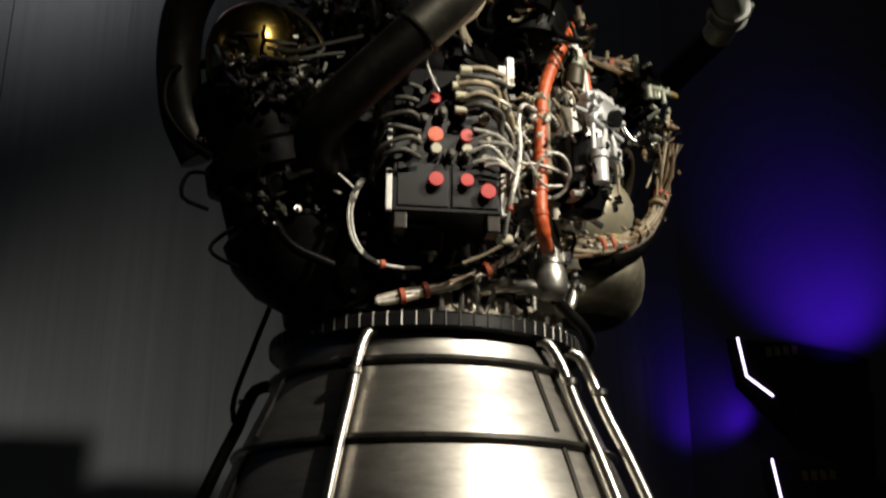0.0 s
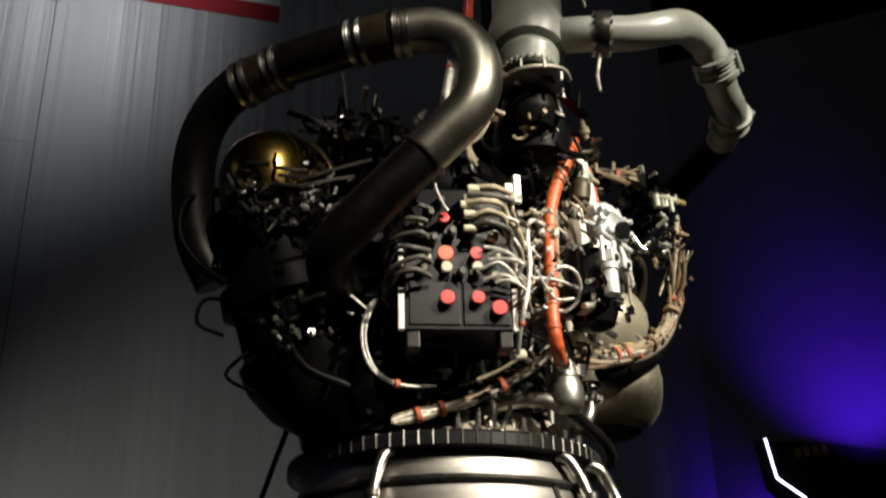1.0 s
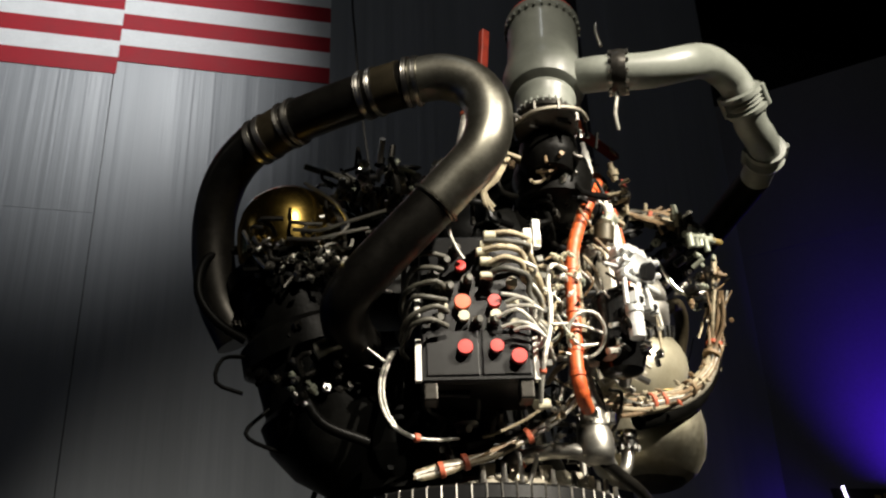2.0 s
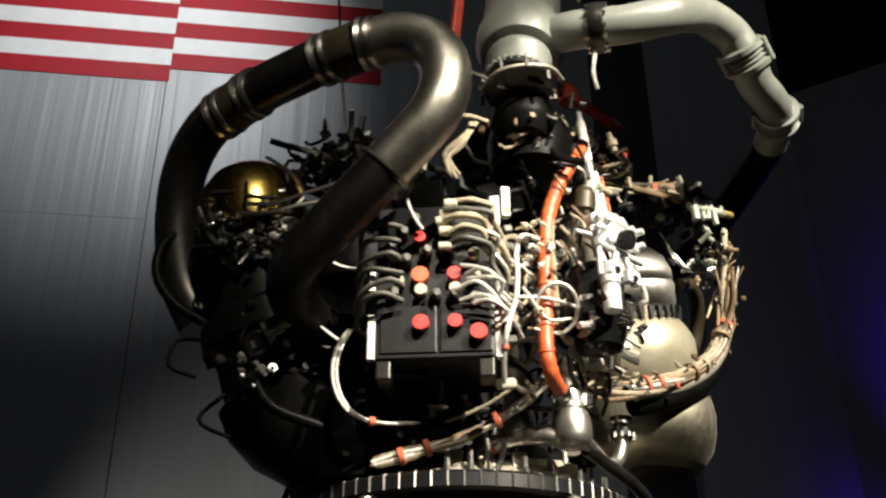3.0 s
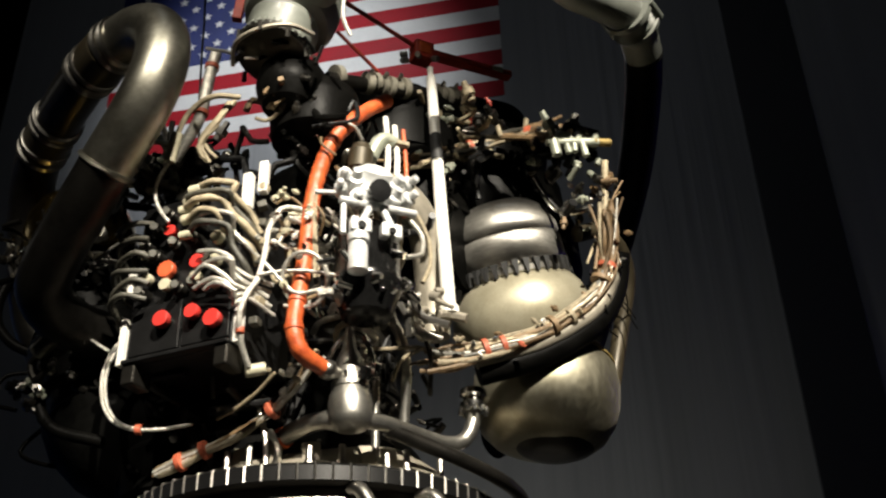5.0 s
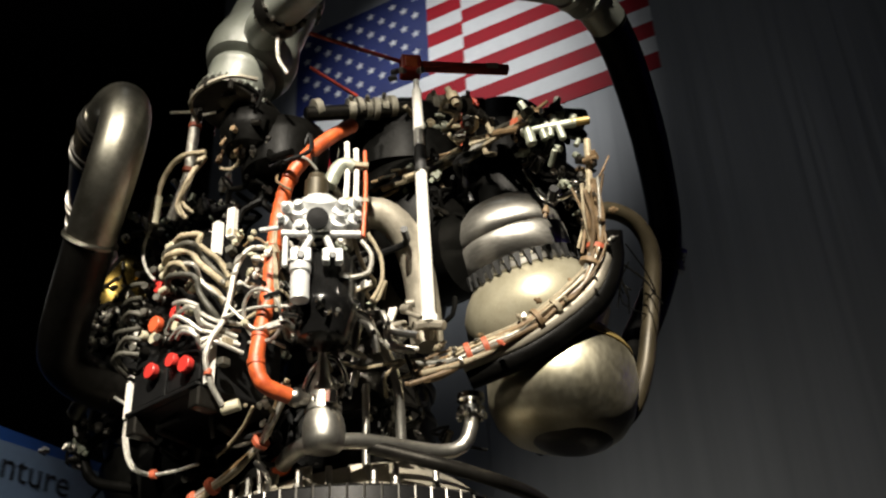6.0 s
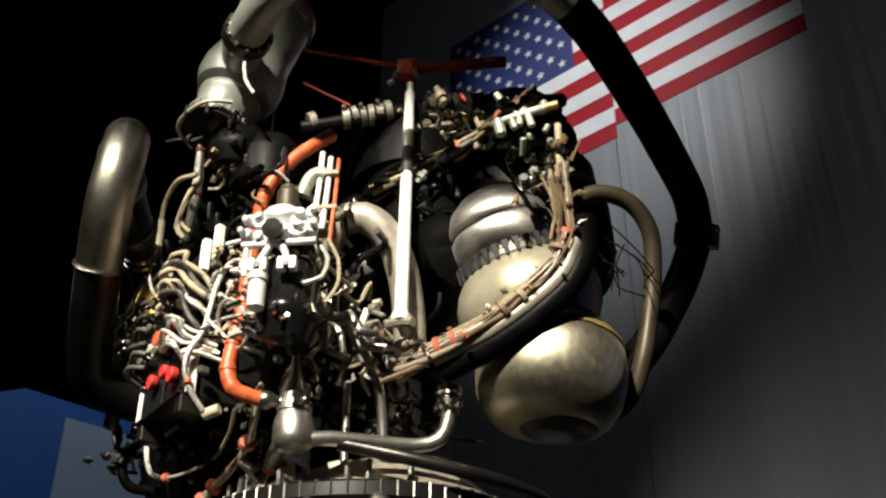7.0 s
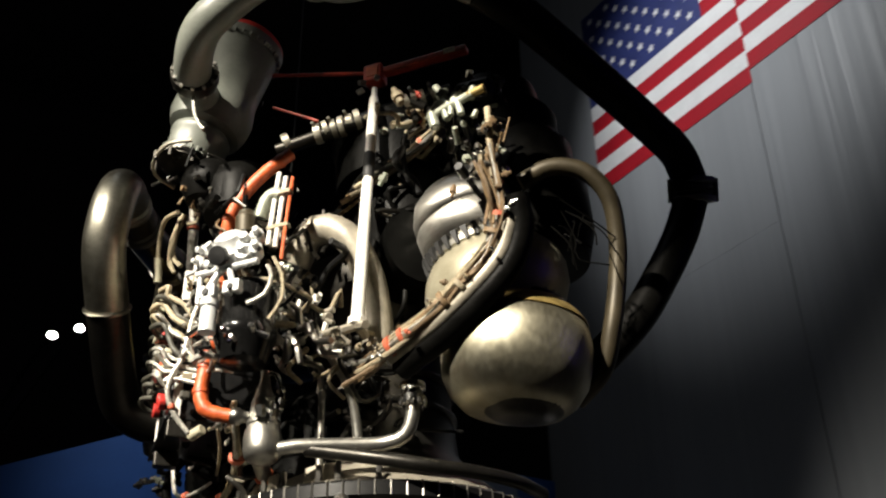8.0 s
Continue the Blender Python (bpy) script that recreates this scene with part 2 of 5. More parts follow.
def plate(name, outline, m, thick, material, parent, label=""):
    """A flat plate of the given outline in m's xy plane."""
    n = len(outline)
    verts = [m @ Vector((x, y, 0)) for x, y in outline] + [m @ Vector((x, y, thick)) for x, y in outline]
    faces = [tuple(reversed(range(n))), tuple(range(n, 2 * n))] + [(i, (i + 1) % n, n + (i + 1) % n, n + i) for i in range(n)]
    return link(name, verts, faces, material, parent, label, smooth=False)


def mesh_of(verts, faces, material, name):
    me = bpy.data.meshes.new(name)
    me.from_pydata([tuple(v) for v in verts], [], faces)
    me.polygons.foreach_set("use_smooth", [True] * len(me.polygons))
    me.set_sharp_from_angle(angle=radians(38))
    me.materials.append(M[material])
    return me


def placed(name, me, m, parent, label=""):
    ob = new(name, me)
    hang(ob, parent, label)
    ob.matrix_basis = m
    return ob


def union(*meshes):
    verts, faces = [], []
    for v, f in meshes:
        o = len(verts)
        verts += list(v)
        faces += [tuple(i + o for i in q) for q in f]
    return verts, faces


def cylinder(a, b, r, seg=12):
    a, b = Vector(a), Vector(b)
    n, c = (b - a).length, r * 0.15
    return turned([(0, r - c), (c, r), (n - c, r), (n, r - c)], a, b - a, seg)


# ---- the hall ----


def block(name, lo, hi, material, label="", category="", kind="structure"):
    c = [(a + b) / 2 for a, b in zip(lo, hi)]
    ob = slab(name, pose(*c), *[b - a for a, b in zip(lo, hi)], material, None, "", 0)
    return tagged(ob, label, category, "", kind)


YW = 10.4
block("floor", (-12, -8, -0.2), (18, 14, 0), "floor", "grey polished concrete hall floor", "floor")
block("ceiling", (-12, -8, 14.0), (18, 14, 14.3), "blackwall", "black painted hall ceiling", "ceiling")
block("wall_south", (-12, -8.3, 0), (18, -8, 14), "blackwall", "black painted hall wall", "wall")
block("wall_east", (18, -8, 0), (18.3, 14, 14), "blackwall", "black painted hall wall", "wall")
block("wall_west", (-12.3, -8, 0), (-12, 14, 14), "blackwall", "black painted hall wall", "wall")
block("wall_far", (-12, 14, 0), (18, 14.3, 14), "blackwall", "black painted hall wall", "wall")
wall = block("wall_north", (-5.3, YW + 0.02, 0), (6.66, YW + 0.3, 14), "blackwall", "pale grey panelled wall carrying a painted flag", "wall")
# panels of the flag wall, with open joints
for x0, x1 in ((-5.3, -1.08), (-1.072, 4.08)):
    for z0, z1 in ((0, 7.247), (7.247, 14)) if x0 < -2 else ((0, 14),):
        slab("wall_panel", pose((x0 + x1) / 2, YW + 0.01, (z0 + z1) / 2), x1 - x0 - 0.003, 0.02, z1 - z0 - 0.003, "wall", wall, "", 0)
for z0, z1 in ((0, 7.247), (7.247, 14)):
    slab("wall_panel", pose(5.73, YW + 0.01, (z0 + z1) / 2), 1.84, 0.02, z1 - z0 - 0.003, "wall", wall, "", 0)
block("column", (4.08, YW - 0.06, 0), (4.8, YW + 0.02, 14), "column", "dark blue-black column against the pale wall", "column")
hung = tube("hanging_cable", [(0.74, 4.05, 14), (0.77, 4.0, 9), (0.80, 3.95, 5.4), (0.82, 3.94, 4.8), (0.85, 3.92, 4.35), (0.90, 3.90, 3.9)], 0.0055, "rubber", None, "", 8, 0.2)
tagged(hung, "thin black cable hanging from the ceiling to the engine", "cable")

# angled wall with a bulkhead above
AW = Matrix(((0.754, -0.657, 0, 6.66), (-0.657, -0.754, 0, YW), (0, 0, 1, 0), (0, 0, 0, 1)))


def angled(name, x0, x1, y0, y1, z0, z1, material, label, category):
    m = AW @ pose((x0 + x1) / 2, (y0 + y1) / 2, (z0 + z1) / 2)
    return tagged(slab(name, m, x1 - x0, y1 - y0, z1 - z0, material, None, "", 0), label, category, "", "structure")


angled("wall_angled", -0.1, 9, -0.3, 0, 0, 7.33, "greywall", "dark grey angled wall washed with blue light", "wall")
angled("wall_bulkhead", -0.1, 9, -0.3, 0.006, 7.33, 9.62, "greywall", "dark grey bulkhead above the angled wall", "wall")

# ---- flag on the wall ----
FL, FR, FSEAM, STR = -3.78, 1.45, -1.05, 0.2375
FB = 9.12
flag = tagged(new("flag"), "large red, white and blue flag in two offset wall panels", "flag")
flag.location = (-1.2, YW, FB)
JOG = 0.185


def sheet(name, x0, x1, z0, z1, y, material, parent, label=""):
    return slab(name, pose((x0 + x1) / 2, y, (z0 + z1) / 2), x1 - x0, 0.006, z1 - z0, material, parent, label, 0)


CAN = -1.58
for i in range(13):
    z = FB + i * STR
    tone = "flagred" if i % 2 == 0 else "flagwhite"
    sheet("stripe", FL if i < 6 else CAN, FSEAM, z, z + STR, YW - 0.006, tone, flag)
    sheet("stripe", FSEAM, FR, z + JOG, z + STR + JOG, YW - 0.006, tone, flag)
canton = sheet("canton", FL, CAN, FB + 6 * STR, FB + 13 * STR, YW - 0.006, "flagblue", flag, "deep blue canton with white stars")
star_v = []
for k in range(10):
    r = 0.072 if k % 2 == 0 else 0.029
    a = math.pi / 2 + k * math.pi / 5
    star_v.append((r * math.cos(a), r * math.sin(a)))
sv = [Vector((x, 0.003, z)) for x, z in star_v] + [Vector((x, -0.003, z)) for x, z in star_v]
sf = [tuple(range(10)), tuple(reversed(range(10, 20)))] + [(i, 10 + i, 10 + (i + 1) % 10, (i + 1) % 10) for i in range(10)]
star_me = mesh_of(sv, sf, "flagwhite", "star")
for row in range(9):
    n = 6 if row % 2 == 0 else 5
    for k in range(n):
        x = FL + (CAN - FL) * ((2 * k + 1 + (0 if row % 2 == 0 else 1)) / 12)
        z = FB + 6 * STR + 7 * STR * (row + 1) / 10
        placed("star", star_me, pose(x, YW - 0.012, z), canton)

# ---- lit display panels by the angled wall ----


def display_panel(z0, x0, label):
    top = tagged(new("display_board"), label, "display panel")
    m = AW @ pose(x0, 0.42, z0, 90, 0, 0)
    top.location = m.translation
    out = [(0.0, 0.0), (0.06, -0.55), (0.62, -1.25), (1.35, -1.55), (1.45, -0.35), (0.75, -0.12)]
    plate("board", out, m, 0.10, "boxblack", top)
    inner = curve_points([m @ Vector(q) for q in ((0.13, 0.0, -0.012), (0.19, -0.44, -0.012))]) + [m @ Vector((0.45, -0.68, -0.012))]
    v, f = sweep(inner, 0.013, 8)
    link("light_strip", v, f, "led", top, "glowing violet-white light strip")
    for i in range(4):
        plate("lettering_bar", [(0.42 + i * 0.09, -0.13), (0.42 + i * 0.09, -0.23), (0.48 + i * 0.09, -0.245), (0.48 + i * 0.09, -0.145)], m @ pose(0, 0, -0.006), 0.005, "goldink", top, "dull gold lettering")
    rod("standoff", m @ Vector((0.5, -0.5, 0.1)), m @ Vector((0.5, -0.5, 0.44)), 0.03, "dark", top)
    rod("standoff", m @ Vector((1.2, -0.9, 0.1)), m @ Vector((1.2, -0.9, 0.44)), 0.03, "dark", top)


display_panel(4.27, 0.52, "angular black display panel with a violet light strip")
display_panel(2.92, 0.76, "lower angular black display panel with a violet light strip")
BLUE = (0.09, 0.01, 1.0)
spot("blue_wash", AW @ Vector((1.8, 1.2, 3.8)), AW @ Vector((1.6, 0.0, 5.0)), 330, 70, 1.0, 0.1, BLUE)
spot("blue_edge_lamp", AW @ Vector((0.72, 0.38, 3.35)), AW @ Vector((0.30, 0.0, 3.6)), 26, 100, 0.9, 0.08, BLUE)
spot("blue_low_lamp", AW @ Vector((1.1, 0.38, 2.7)), AW @ Vector((0.75, 0.0, 3.0)), 26, 110, 0.9, 0.08, BLUE)

# ---- blue sign on the west side ----
sign = tagged(new("exhibit_sign"), "large blue exhibit sign with a pale panel and black lettering", "sign")
sign.location = (-5.0, 7.0, 0)
SW = Matrix(((0, 0, 1, -5.0), (1, 0, 0, 0), (0, 1, 0, 0), (0, 0, 0, 1)))
plate("board", [(2.6, 0.0), (10.2, 0.0), (10.2, 5.45), (5.6, 5.45), (3.2, 4.35), (2.6, 4.0)], SW @ pose(0, 0, -0.12), 0.12, "signblue", sign)
plate("text_panel", [(6.05, 3.2), (9.6, 3.2), (9.6, 5.36), (6.05, 5.28)], SW @ pose(0, 0, 0.004), 0.01, "signpale", sign)
txt = bpy.data.curves.new("lettering", "FONT")
txt.body, txt.size, txt.extrude = "Adventure", 0.405, 0.004
tob = new("lettering", txt)
dep = bpy.context.evaluated_depsgraph_get()
tme = bpy.data.meshes.new_from_object(tob.evaluated_get(dep))
bpy.data.objects.remove(tob)
tme.materials.clear()
tme.materials.append(M["ink"])
tm = hang(new("lettering", tme), sign, "black lettering reading Adventure")
tm.matrix_basis = SW @ pose(6.63, 4.95, 0.02)
plate("picture_frame", [(6.75, 3.2), (9.2, 3.2), (9.2, 4.6), (6.75, 4.6)], SW @ pose(0, 0, 0.016), 0.02, "ink", sign, "black framed picture area")
spot("sign_spot", (-2.2, 5.0, 9.5), (-5.0, 6.0, 5.0), 380, 50, 0.8, 0.1, (0.85, 0.93, 1.0))
lampbar = tagged(new("spot_lamp"), "small lit spot lamp on a dark track", "spot lamp", "distant spot lamps")
lampbar.location = (-4.9, 4.19, 6.04)
rod("housing", (-4.99, 4.19, 6.04), (-4.85, 4.19, 6.04), 0.05, "dark", lampbar)
rod("lens", (-4.85, 4.19, 6.04), (-4.83, 4.19, 6.04), 0.042, "lamp", lampbar)
rod("bracket", (-12.0, 4.19, 6.10), (-4.9, 4.19, 6.10), 0.02, "dark", lampbar)
copy_thing(lampbar, pose(-4.9, 3.945, 5.905))
plinth = tagged(new("display_plinth"), "low stepped grey display plinth near the wall", "plinth")
plinth.location = (-1.4, 8.5, 0)
slab("base", pose(-1.62, 8.5, 0.765), 0.7, 0.5, 1.53, "greywall", plinth, "", 0.02)
slab("step", pose(-0.99, 8.5, 0.69), 0.55, 0.5, 1.38, "greywall", plinth, "", 0.06)

# ---- the rocket engine ----
CX, CY = 1.38, 4.17
engine = tagged(new("rocket_engine"), "liquid-fuel rocket engine crowded with pipes, standing on its steel nozzle", "rocket engine")
engine.location = (CX, CY, 0)
PHI = radians(-108.3)


def around(theta, r, z):
    """A point round the engine's axis; theta in degrees, 0 faces the start of the walk."""
    a = PHI + radians(theta)
    return Vector((CX + r * math.cos(a), CY + r * math.sin(a), z))


# nozzle
BELL = [(0.0, 1.20), (0.2, 1.19), (0.7, 1.13), (1.2, 1.045), (1.6, 0.935), (1.89, 0.828), (2.05, 0.762), (2.3, 0.648), (2.42, 0.605), (2.48, 0.60)]


def bell(z):
    for (z0, r0), (z1, r1) in zip(BELL, BELL[1:]):
        if z <= z1:
            return r0 + (r1 - r0) * (z - z0) / (z1 - z0)
    return BELL[-1][1]


prof = [(z / 40 * 2.48, bell(z / 40 * 2.48)) for z in range(41)]
nozzle = lathe("nozzle", prof, (CX, CY, 0.0), (0, 0, 1), "silver", engine, "satin steel bell nozzle with dark hoop bands", 96)
for z in (2.335, 2.03, 1.72, 1.42, 1.05, 0.65, 0.25):
    r = bell(z)
    ring = [around(k * 5, r + 0.006, z) for k in range(73)]
    v, f = sweep(ring, 0.019, 8)
    link("hoop_band", v, f, "dark", nozzle, "dark hoop band")
for th, z0, z1 in ((40, 2.33, 2.08), (40, 2.04, 1.77), (62, 2.33, 2.08), (62, 2.04, 1.77), (-58, 2.33, 2.08), (-58, 2.04, 1.77)):
    tube("seam_strip", [around(th, bell(z) + 0.004, z) for z in (z0, (z0 + z1) / 2, z1)], 0.011, "dark", nozzle, "", 6)
for th, off, r in ((-21, 0.045, 0.021), (50, 0.05, 0.023), (71, 0.07, 0.026), (-91, 0.085, 0.026)):
    top = 2.40 if th > -80 else 2.30
    line = [around(th + (3 if th < 0 else -5), bell(top) + 0.005, top + 0.05), around(th + (1.5 if th < 0 else -3), bell(top) + off * 0.8, top + 0.035), around(th, bell(top - 0.07) + off, top - 0.05)]
    line += [around(th, bell(z) + off, z) for z in (2.2, 2.0, 1.75, 1.4, 1.0, 0.6, 0.2)]
    p = tube("drain_pipe", line, r, "steel" if th > -80 else "dark", nozzle, "bare steel drain pipe", 12)
    v, f = cylinder(around(th, bell(2.25) + off, 2.30), around(th, bell(2.25) + off, 2.27), r * 1.35)
    link("collar", v, f, "steel", p)
tube("drain_line", [around(-88, 0.70, 2.95), around(-86, 0.66, 2.75), around(-87, 0.72, 2.55), around(-88, 0.80, 2.3), around(-90, 0.80, 2.2)], 0.012, "black", engine)

# nozzle flange with its ring of segments
FZ = 2.452
flange = lathe("nozzle_flange", [(0, 0.60), (0.0, 0.635), (0.008, 0.648), (0.058, 0.648), (0.066, 0.64), (0.075, 0.60), (0.075, 0.50)], (CX, CY, FZ), (0, 0, 1), "dark", engine, "dark segmented nozzle flange", 96)
seg_v, seg_f = [], []
for k in range(6):
    a = radians(-2.05 + 4.1 * k / 5)
    for r, z in ((0.650, 0.004), (0.660, 0.007), (0.660, 0.052), (0.652, 0.060), (0.622, 0.066)):
        seg_v.append(Vector((r * math.cos(a), r * math.sin(a), z)))
for k in range(5):
    for j in range(4):
        seg_f.append((k * 5 + j, (k + 1) * 5 + j, (k + 1) * 5 + j + 1, k * 5 + j + 1))
seg_me = mesh_of(seg_v, seg_f, "boxblack", "flange_segment")
clip_me = mesh_of(*union(cylinder((0.659, 0, 0.006), (0.659, 0, 0.058), 0.0045, 6), cylinder((0.659, 0, 0.058), (0.625, 0, 0.068), 0.0045, 6)), "steel", "segment_clip")
for k in range(76):
    placed("flange_segment", seg_me, pose(CX, CY, FZ, 0, 0, k * 360 / 76), flange)
    placed("segment_clip", clip_me, pose(CX, CY, FZ, 0, 0, (k + 0.5) * 360 / 76), flange)

# thrust chamber and dark core
lathe("chamber_skirt", [(2.50, 0.60), (2.53, 0.58), (2.60, 0.50), (2.68, 0.40), (2.70, 0.36)], (CX, CY, 0), (0, 0, 1), "hotgas", engine, "pale grey chamber skirt", 64)
lathe("combustion_chamber", [(2.66, 0.30), (2.69, 0.385), (2.72, 0.37), (2.78, 0.32), (3.0, 0.29), (3.3, 0.29), (3.42, 0.36), (3.5, 0.38), (3.58, 0.38), (3.62, 0.30)], (CX, CY, 0), (0, 0, 1), "dark", engine, "dark steel thrust chamber", 64)
for z in (2.95, 3.08, 3.21):
    v, f = sweep([around(k * 10, 0.30, z) for k in range(37)], 0.016, 8)
    link("chamber_band", v, f, "dark", engine)
# core bodies coloured near black in place of shade
lathe("hot_gas_manifold", [(0, 0.12), (0.03, 0.24), (0.12, 0.33), (0.25, 0.36), (0.38, 0.32), (0.47, 0.22), (0.5, 0.1)], (CX + 0.02, CY + 0.02, 3.5), (0, 0, 1), "black", engine, "hot gas manifold, near black for shade", 48)
lathe("main_injector", [(3.86, 0.20), (3.90, 0.30), (4.08, 0.31), (4.12, 0.325), (4.16, 0.325), (4.19, 0.26), (4.26, 0.22), (4.29, 0.10)], (1.66, 4.12, 0), (0, 0, 1), "black", engine, "main injector, near black for shade", 40)
for th in (95, -95):
    c = around(th, 0.45, 3.5)
    tube("crossover_arm", [around(th, 0.2, 3.55), c, around(th, 0.62, 3.48)], 0.17, "black", engine, "crossover arm, near black for shade", 20)

# fuel turbopump, tan casing
AX = Vector((0.13, 0.06, 1)).normalized()
PB = Vector((2.195, 4.25, 2.80))
pump = lathe("fuel_turbopump", [(-0.07, 0.08), (-0.066, 0.13), (-0.05, 0.185), (-0.01, 0.230), (0.05, 0.262), (0.12, 0.273), (0.19, 0.272), (0.25, 0.258), (0.30, 0.228), (0.335, 0.19), (0.345, 0.15)], PB, AX, "pot", engine, "olive-tan turbopump casing with worn sheen", 64)
lathe("pump_band", [(0.270, 0.235), (0.273, 0.252), (0.282, 0.250), (0.312, 0.224), (0.340, 0.190), (0.343, 0.15)], PB, AX, "yellow", pump, "yellow-brown heat-tinted band", 64)
lathe("pump_neck", [(0.335, 0.14), (0.338, 0.168), (0.362, 0.168), (0.366, 0.14), (0.38, 0.135)], PB, AX, "dark", pump, "dark bolted neck", 48)
lathe("base_cap", [(-0.088, 0.055), (-0.084, 0.074), (-0.075, 0.078), (-0.03, 0.07)], PB + Vector((0.06, 0.0, 0.0)), AX, "dark", pump, "", 32)
lathe("base_skirt", [(-0.10, 0.06), (-0.095, 0.10), (-0.07, 0.15), (-0.045, 0.175)], PB + Vector((0.03, 0.01, 0.01)), AX, "dark", pump, "", 32)
PD = Vector((2.155, 4.23, 3.245))
AD = Vector((-0.12, -0.35, 1)).normalized()
volute = lathe("pump_volute", [(-0.17, 0.12), (-0.16, 0.19), (-0.13, 0.23), (-0.08, 0.262), (-0.01, 0.278), (0.05, 0.272), (0.10, 0.25), (0.145, 0.215), (0.165, 0.19)], PD, AD, "tan", engine, "smooth olive-tan pump dome", 64)
lathe("flange_ring", [(0.15, 0.17), (0.15, 0.205), (0.158, 0.214), (0.178, 0.214), (0.184, 0.205), (0.186, 0.17)], PD, AD, "bright", volute, "", 64)
bolt_me = mesh_of([Vector((r, s * w, h)) for r in (0.206, 0.228) for s, w, h in ((-1, 0.004, 0.146), (1, 0.004, 0.146), (1, 0.0125, 0.200), (-1, 0.0125, 0.200))], [(0, 1, 2, 3), (7, 6, 5, 4), (0, 4, 5, 1), (1, 5, 6, 2), (2, 6, 7, 3), (3, 7, 4, 0)], "rubber", "flange_bolt")
for k in range(34):
    placed("flange_bolt", bolt_me, basis(PD, AD) @ pose(0, 0, 0, 0, 0, k * 360 / 34), volute)
lathe("pump_housing", [(0.185, 0.185), (0.195, 0.200), (0.215, 0.212), (0.30, 0.212), (0.315, 0.203), (0.325, 0.208), (0.36, 0.205), (0.42, 0.178), (0.46, 0.13), (0.475, 0.06)], PD, AD, "housing", volute, "bare silver pump housing", 56)

lathe("black_can", [(0.36, 0.08), (0.362, 0.125), (0.42, 0.132), (0.50, 0.132), (0.51, 0.122), (0.60, 0.118), (0.66, 0.09), (0.68, 0.04)], PB, AX, "nearblack", engine, "black cylindrical can on the turbopump", 36)
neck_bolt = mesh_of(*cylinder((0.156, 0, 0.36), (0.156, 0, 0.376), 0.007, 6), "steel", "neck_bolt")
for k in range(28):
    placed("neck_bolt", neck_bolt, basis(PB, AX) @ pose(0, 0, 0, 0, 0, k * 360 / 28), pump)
# near-black bodies fill the dark gaps, shade put into their colour
lathe("upper_preburner", [(3.55, 0.12), (3.58, 0.22), (3.75, 0.26), (4.0, 0.25), (4.08, 0.27), (4.13, 0.27), (4.16, 0.22), (4.30, 0.19), (4.34, 0.10)], (2.02, 4.36, 0), (0, 0, 1), "nearblack", engine, "upper preburner, near black for shade", 40)
lathe("pump_mount", [(3.60, 0.10), (3.62, 0.15), (3.74, 0.165), (3.80, 0.15), (3.84, 0.10)], (1.56, 3.42, 0), (0, 0, 1), "nearblack", engine, "black insulated pump mount", 32)
lathe("fuel_preburner", [(3.40, 0.12), (3.42, 0.24), (3.55, 0.27), (3.75, 0.26), (3.85, 0.22), (3.95, 0.21), (4.02, 0.16), (4.04, 0.08)], (2.12, 4.42, 0), (0, 0, 1), "nearblack", engine, "preburner, near black for shade", 40)
lathe("power_head", [(3.45, 0.14), (3.48, 0.26), (3.62, 0.30), (3.85, 0.28), (4.0, 0.22), (4.06, 0.12)], (1.72, 4.12, 0), (0, 0, 1), "nearblack", engine, "power head, near black for shade", 40)
lathe("oxidiser_preburner", [(3.30, 0.12), (3.33, 0.20), (3.5, 0.22), (3.68, 0.20), (3.74, 0.12)], (0.95, 3.92, 0), (0, 0, 1), "nearblack", engine, "preburner, near black for shade", 36)

# oxidiser turbopump and manifolds, mostly in shade, which is put into their near-black colour
ox = lathe("oxidiser_turbopump", [(-0.06, 0.18), (-0.04, 0.235), (0.02, 0.24), (0.05, 0.215), (0.24, 0.225), (0.27, 0.265), (0.36, 0.275), (0.39, 0.235), (0.55, 0.24), (0.58, 0.27), (0.68, 0.26), (0.80, 0.20), (0.90, 0.10)], (0.53, 3.82, 3.42), (0.34, 0.08, -1), "black", engine, "turbopump body, near black for shade", 48)
lathe("lower_manifold", [(2.50, 0.22), (2.53, 0.30), (2.66, 0.33), (2.70, 0.29), (2.86, 0.28), (2.90, 0.31), (3.02, 0.30), (3.10, 0.22)], (1.03, 3.96, 0), (0, 0, 1), "black", engine, "lower manifold, near black for shade", 48)
lathe("chamber_jacket", [(2.54, 0.40), (2.58, 0.44), (2.70, 0.42), (2.74, 0.36), (2.95, 0.34), (3.0, 0.30)], (1.30, 4.08, 0), (0, 0, 1), "black", engine, "chamber jacket, near black for shade", 48)
lathe("dome", [(-0.10, 0.19), (-0.08, 0.208), (-0.02, 0.212), (0.05, 0.205), (0.11, 0.185), (0.16, 0.15), (0.195, 0.10), (0.212, 0.05), (0.216, 0.01)], (0.53, 3.72, 3.535), (-0.12, -0.10, 1), "gold", ox, "dark gold metal dome", 56)

# large olive-black duct over the front
DUCT = [(0.813, 3.625, 3.038), (0.735, 3.453, 3.032), (0.702, 3.32, 3.071), (0.751, 3.237, 3.145), (0.979, 3.093, 3.382), (1.137, 3.005, 3.562), (1.178, 2.997, 3.728), (1.137, 3.028, 3.866), (1.033, 3.077, 3.936), (0.907, 3.135, 3.938), (0.749, 3.247, 3.933), (0.505, 3.467, 3.928), (0.359, 3.608, 3.895), (0.262, 3.745, 3.803), (0.227, 3.845, 3.627), (0.263, 3.906, 3.358), (0.359, 3.926, 3.159)]
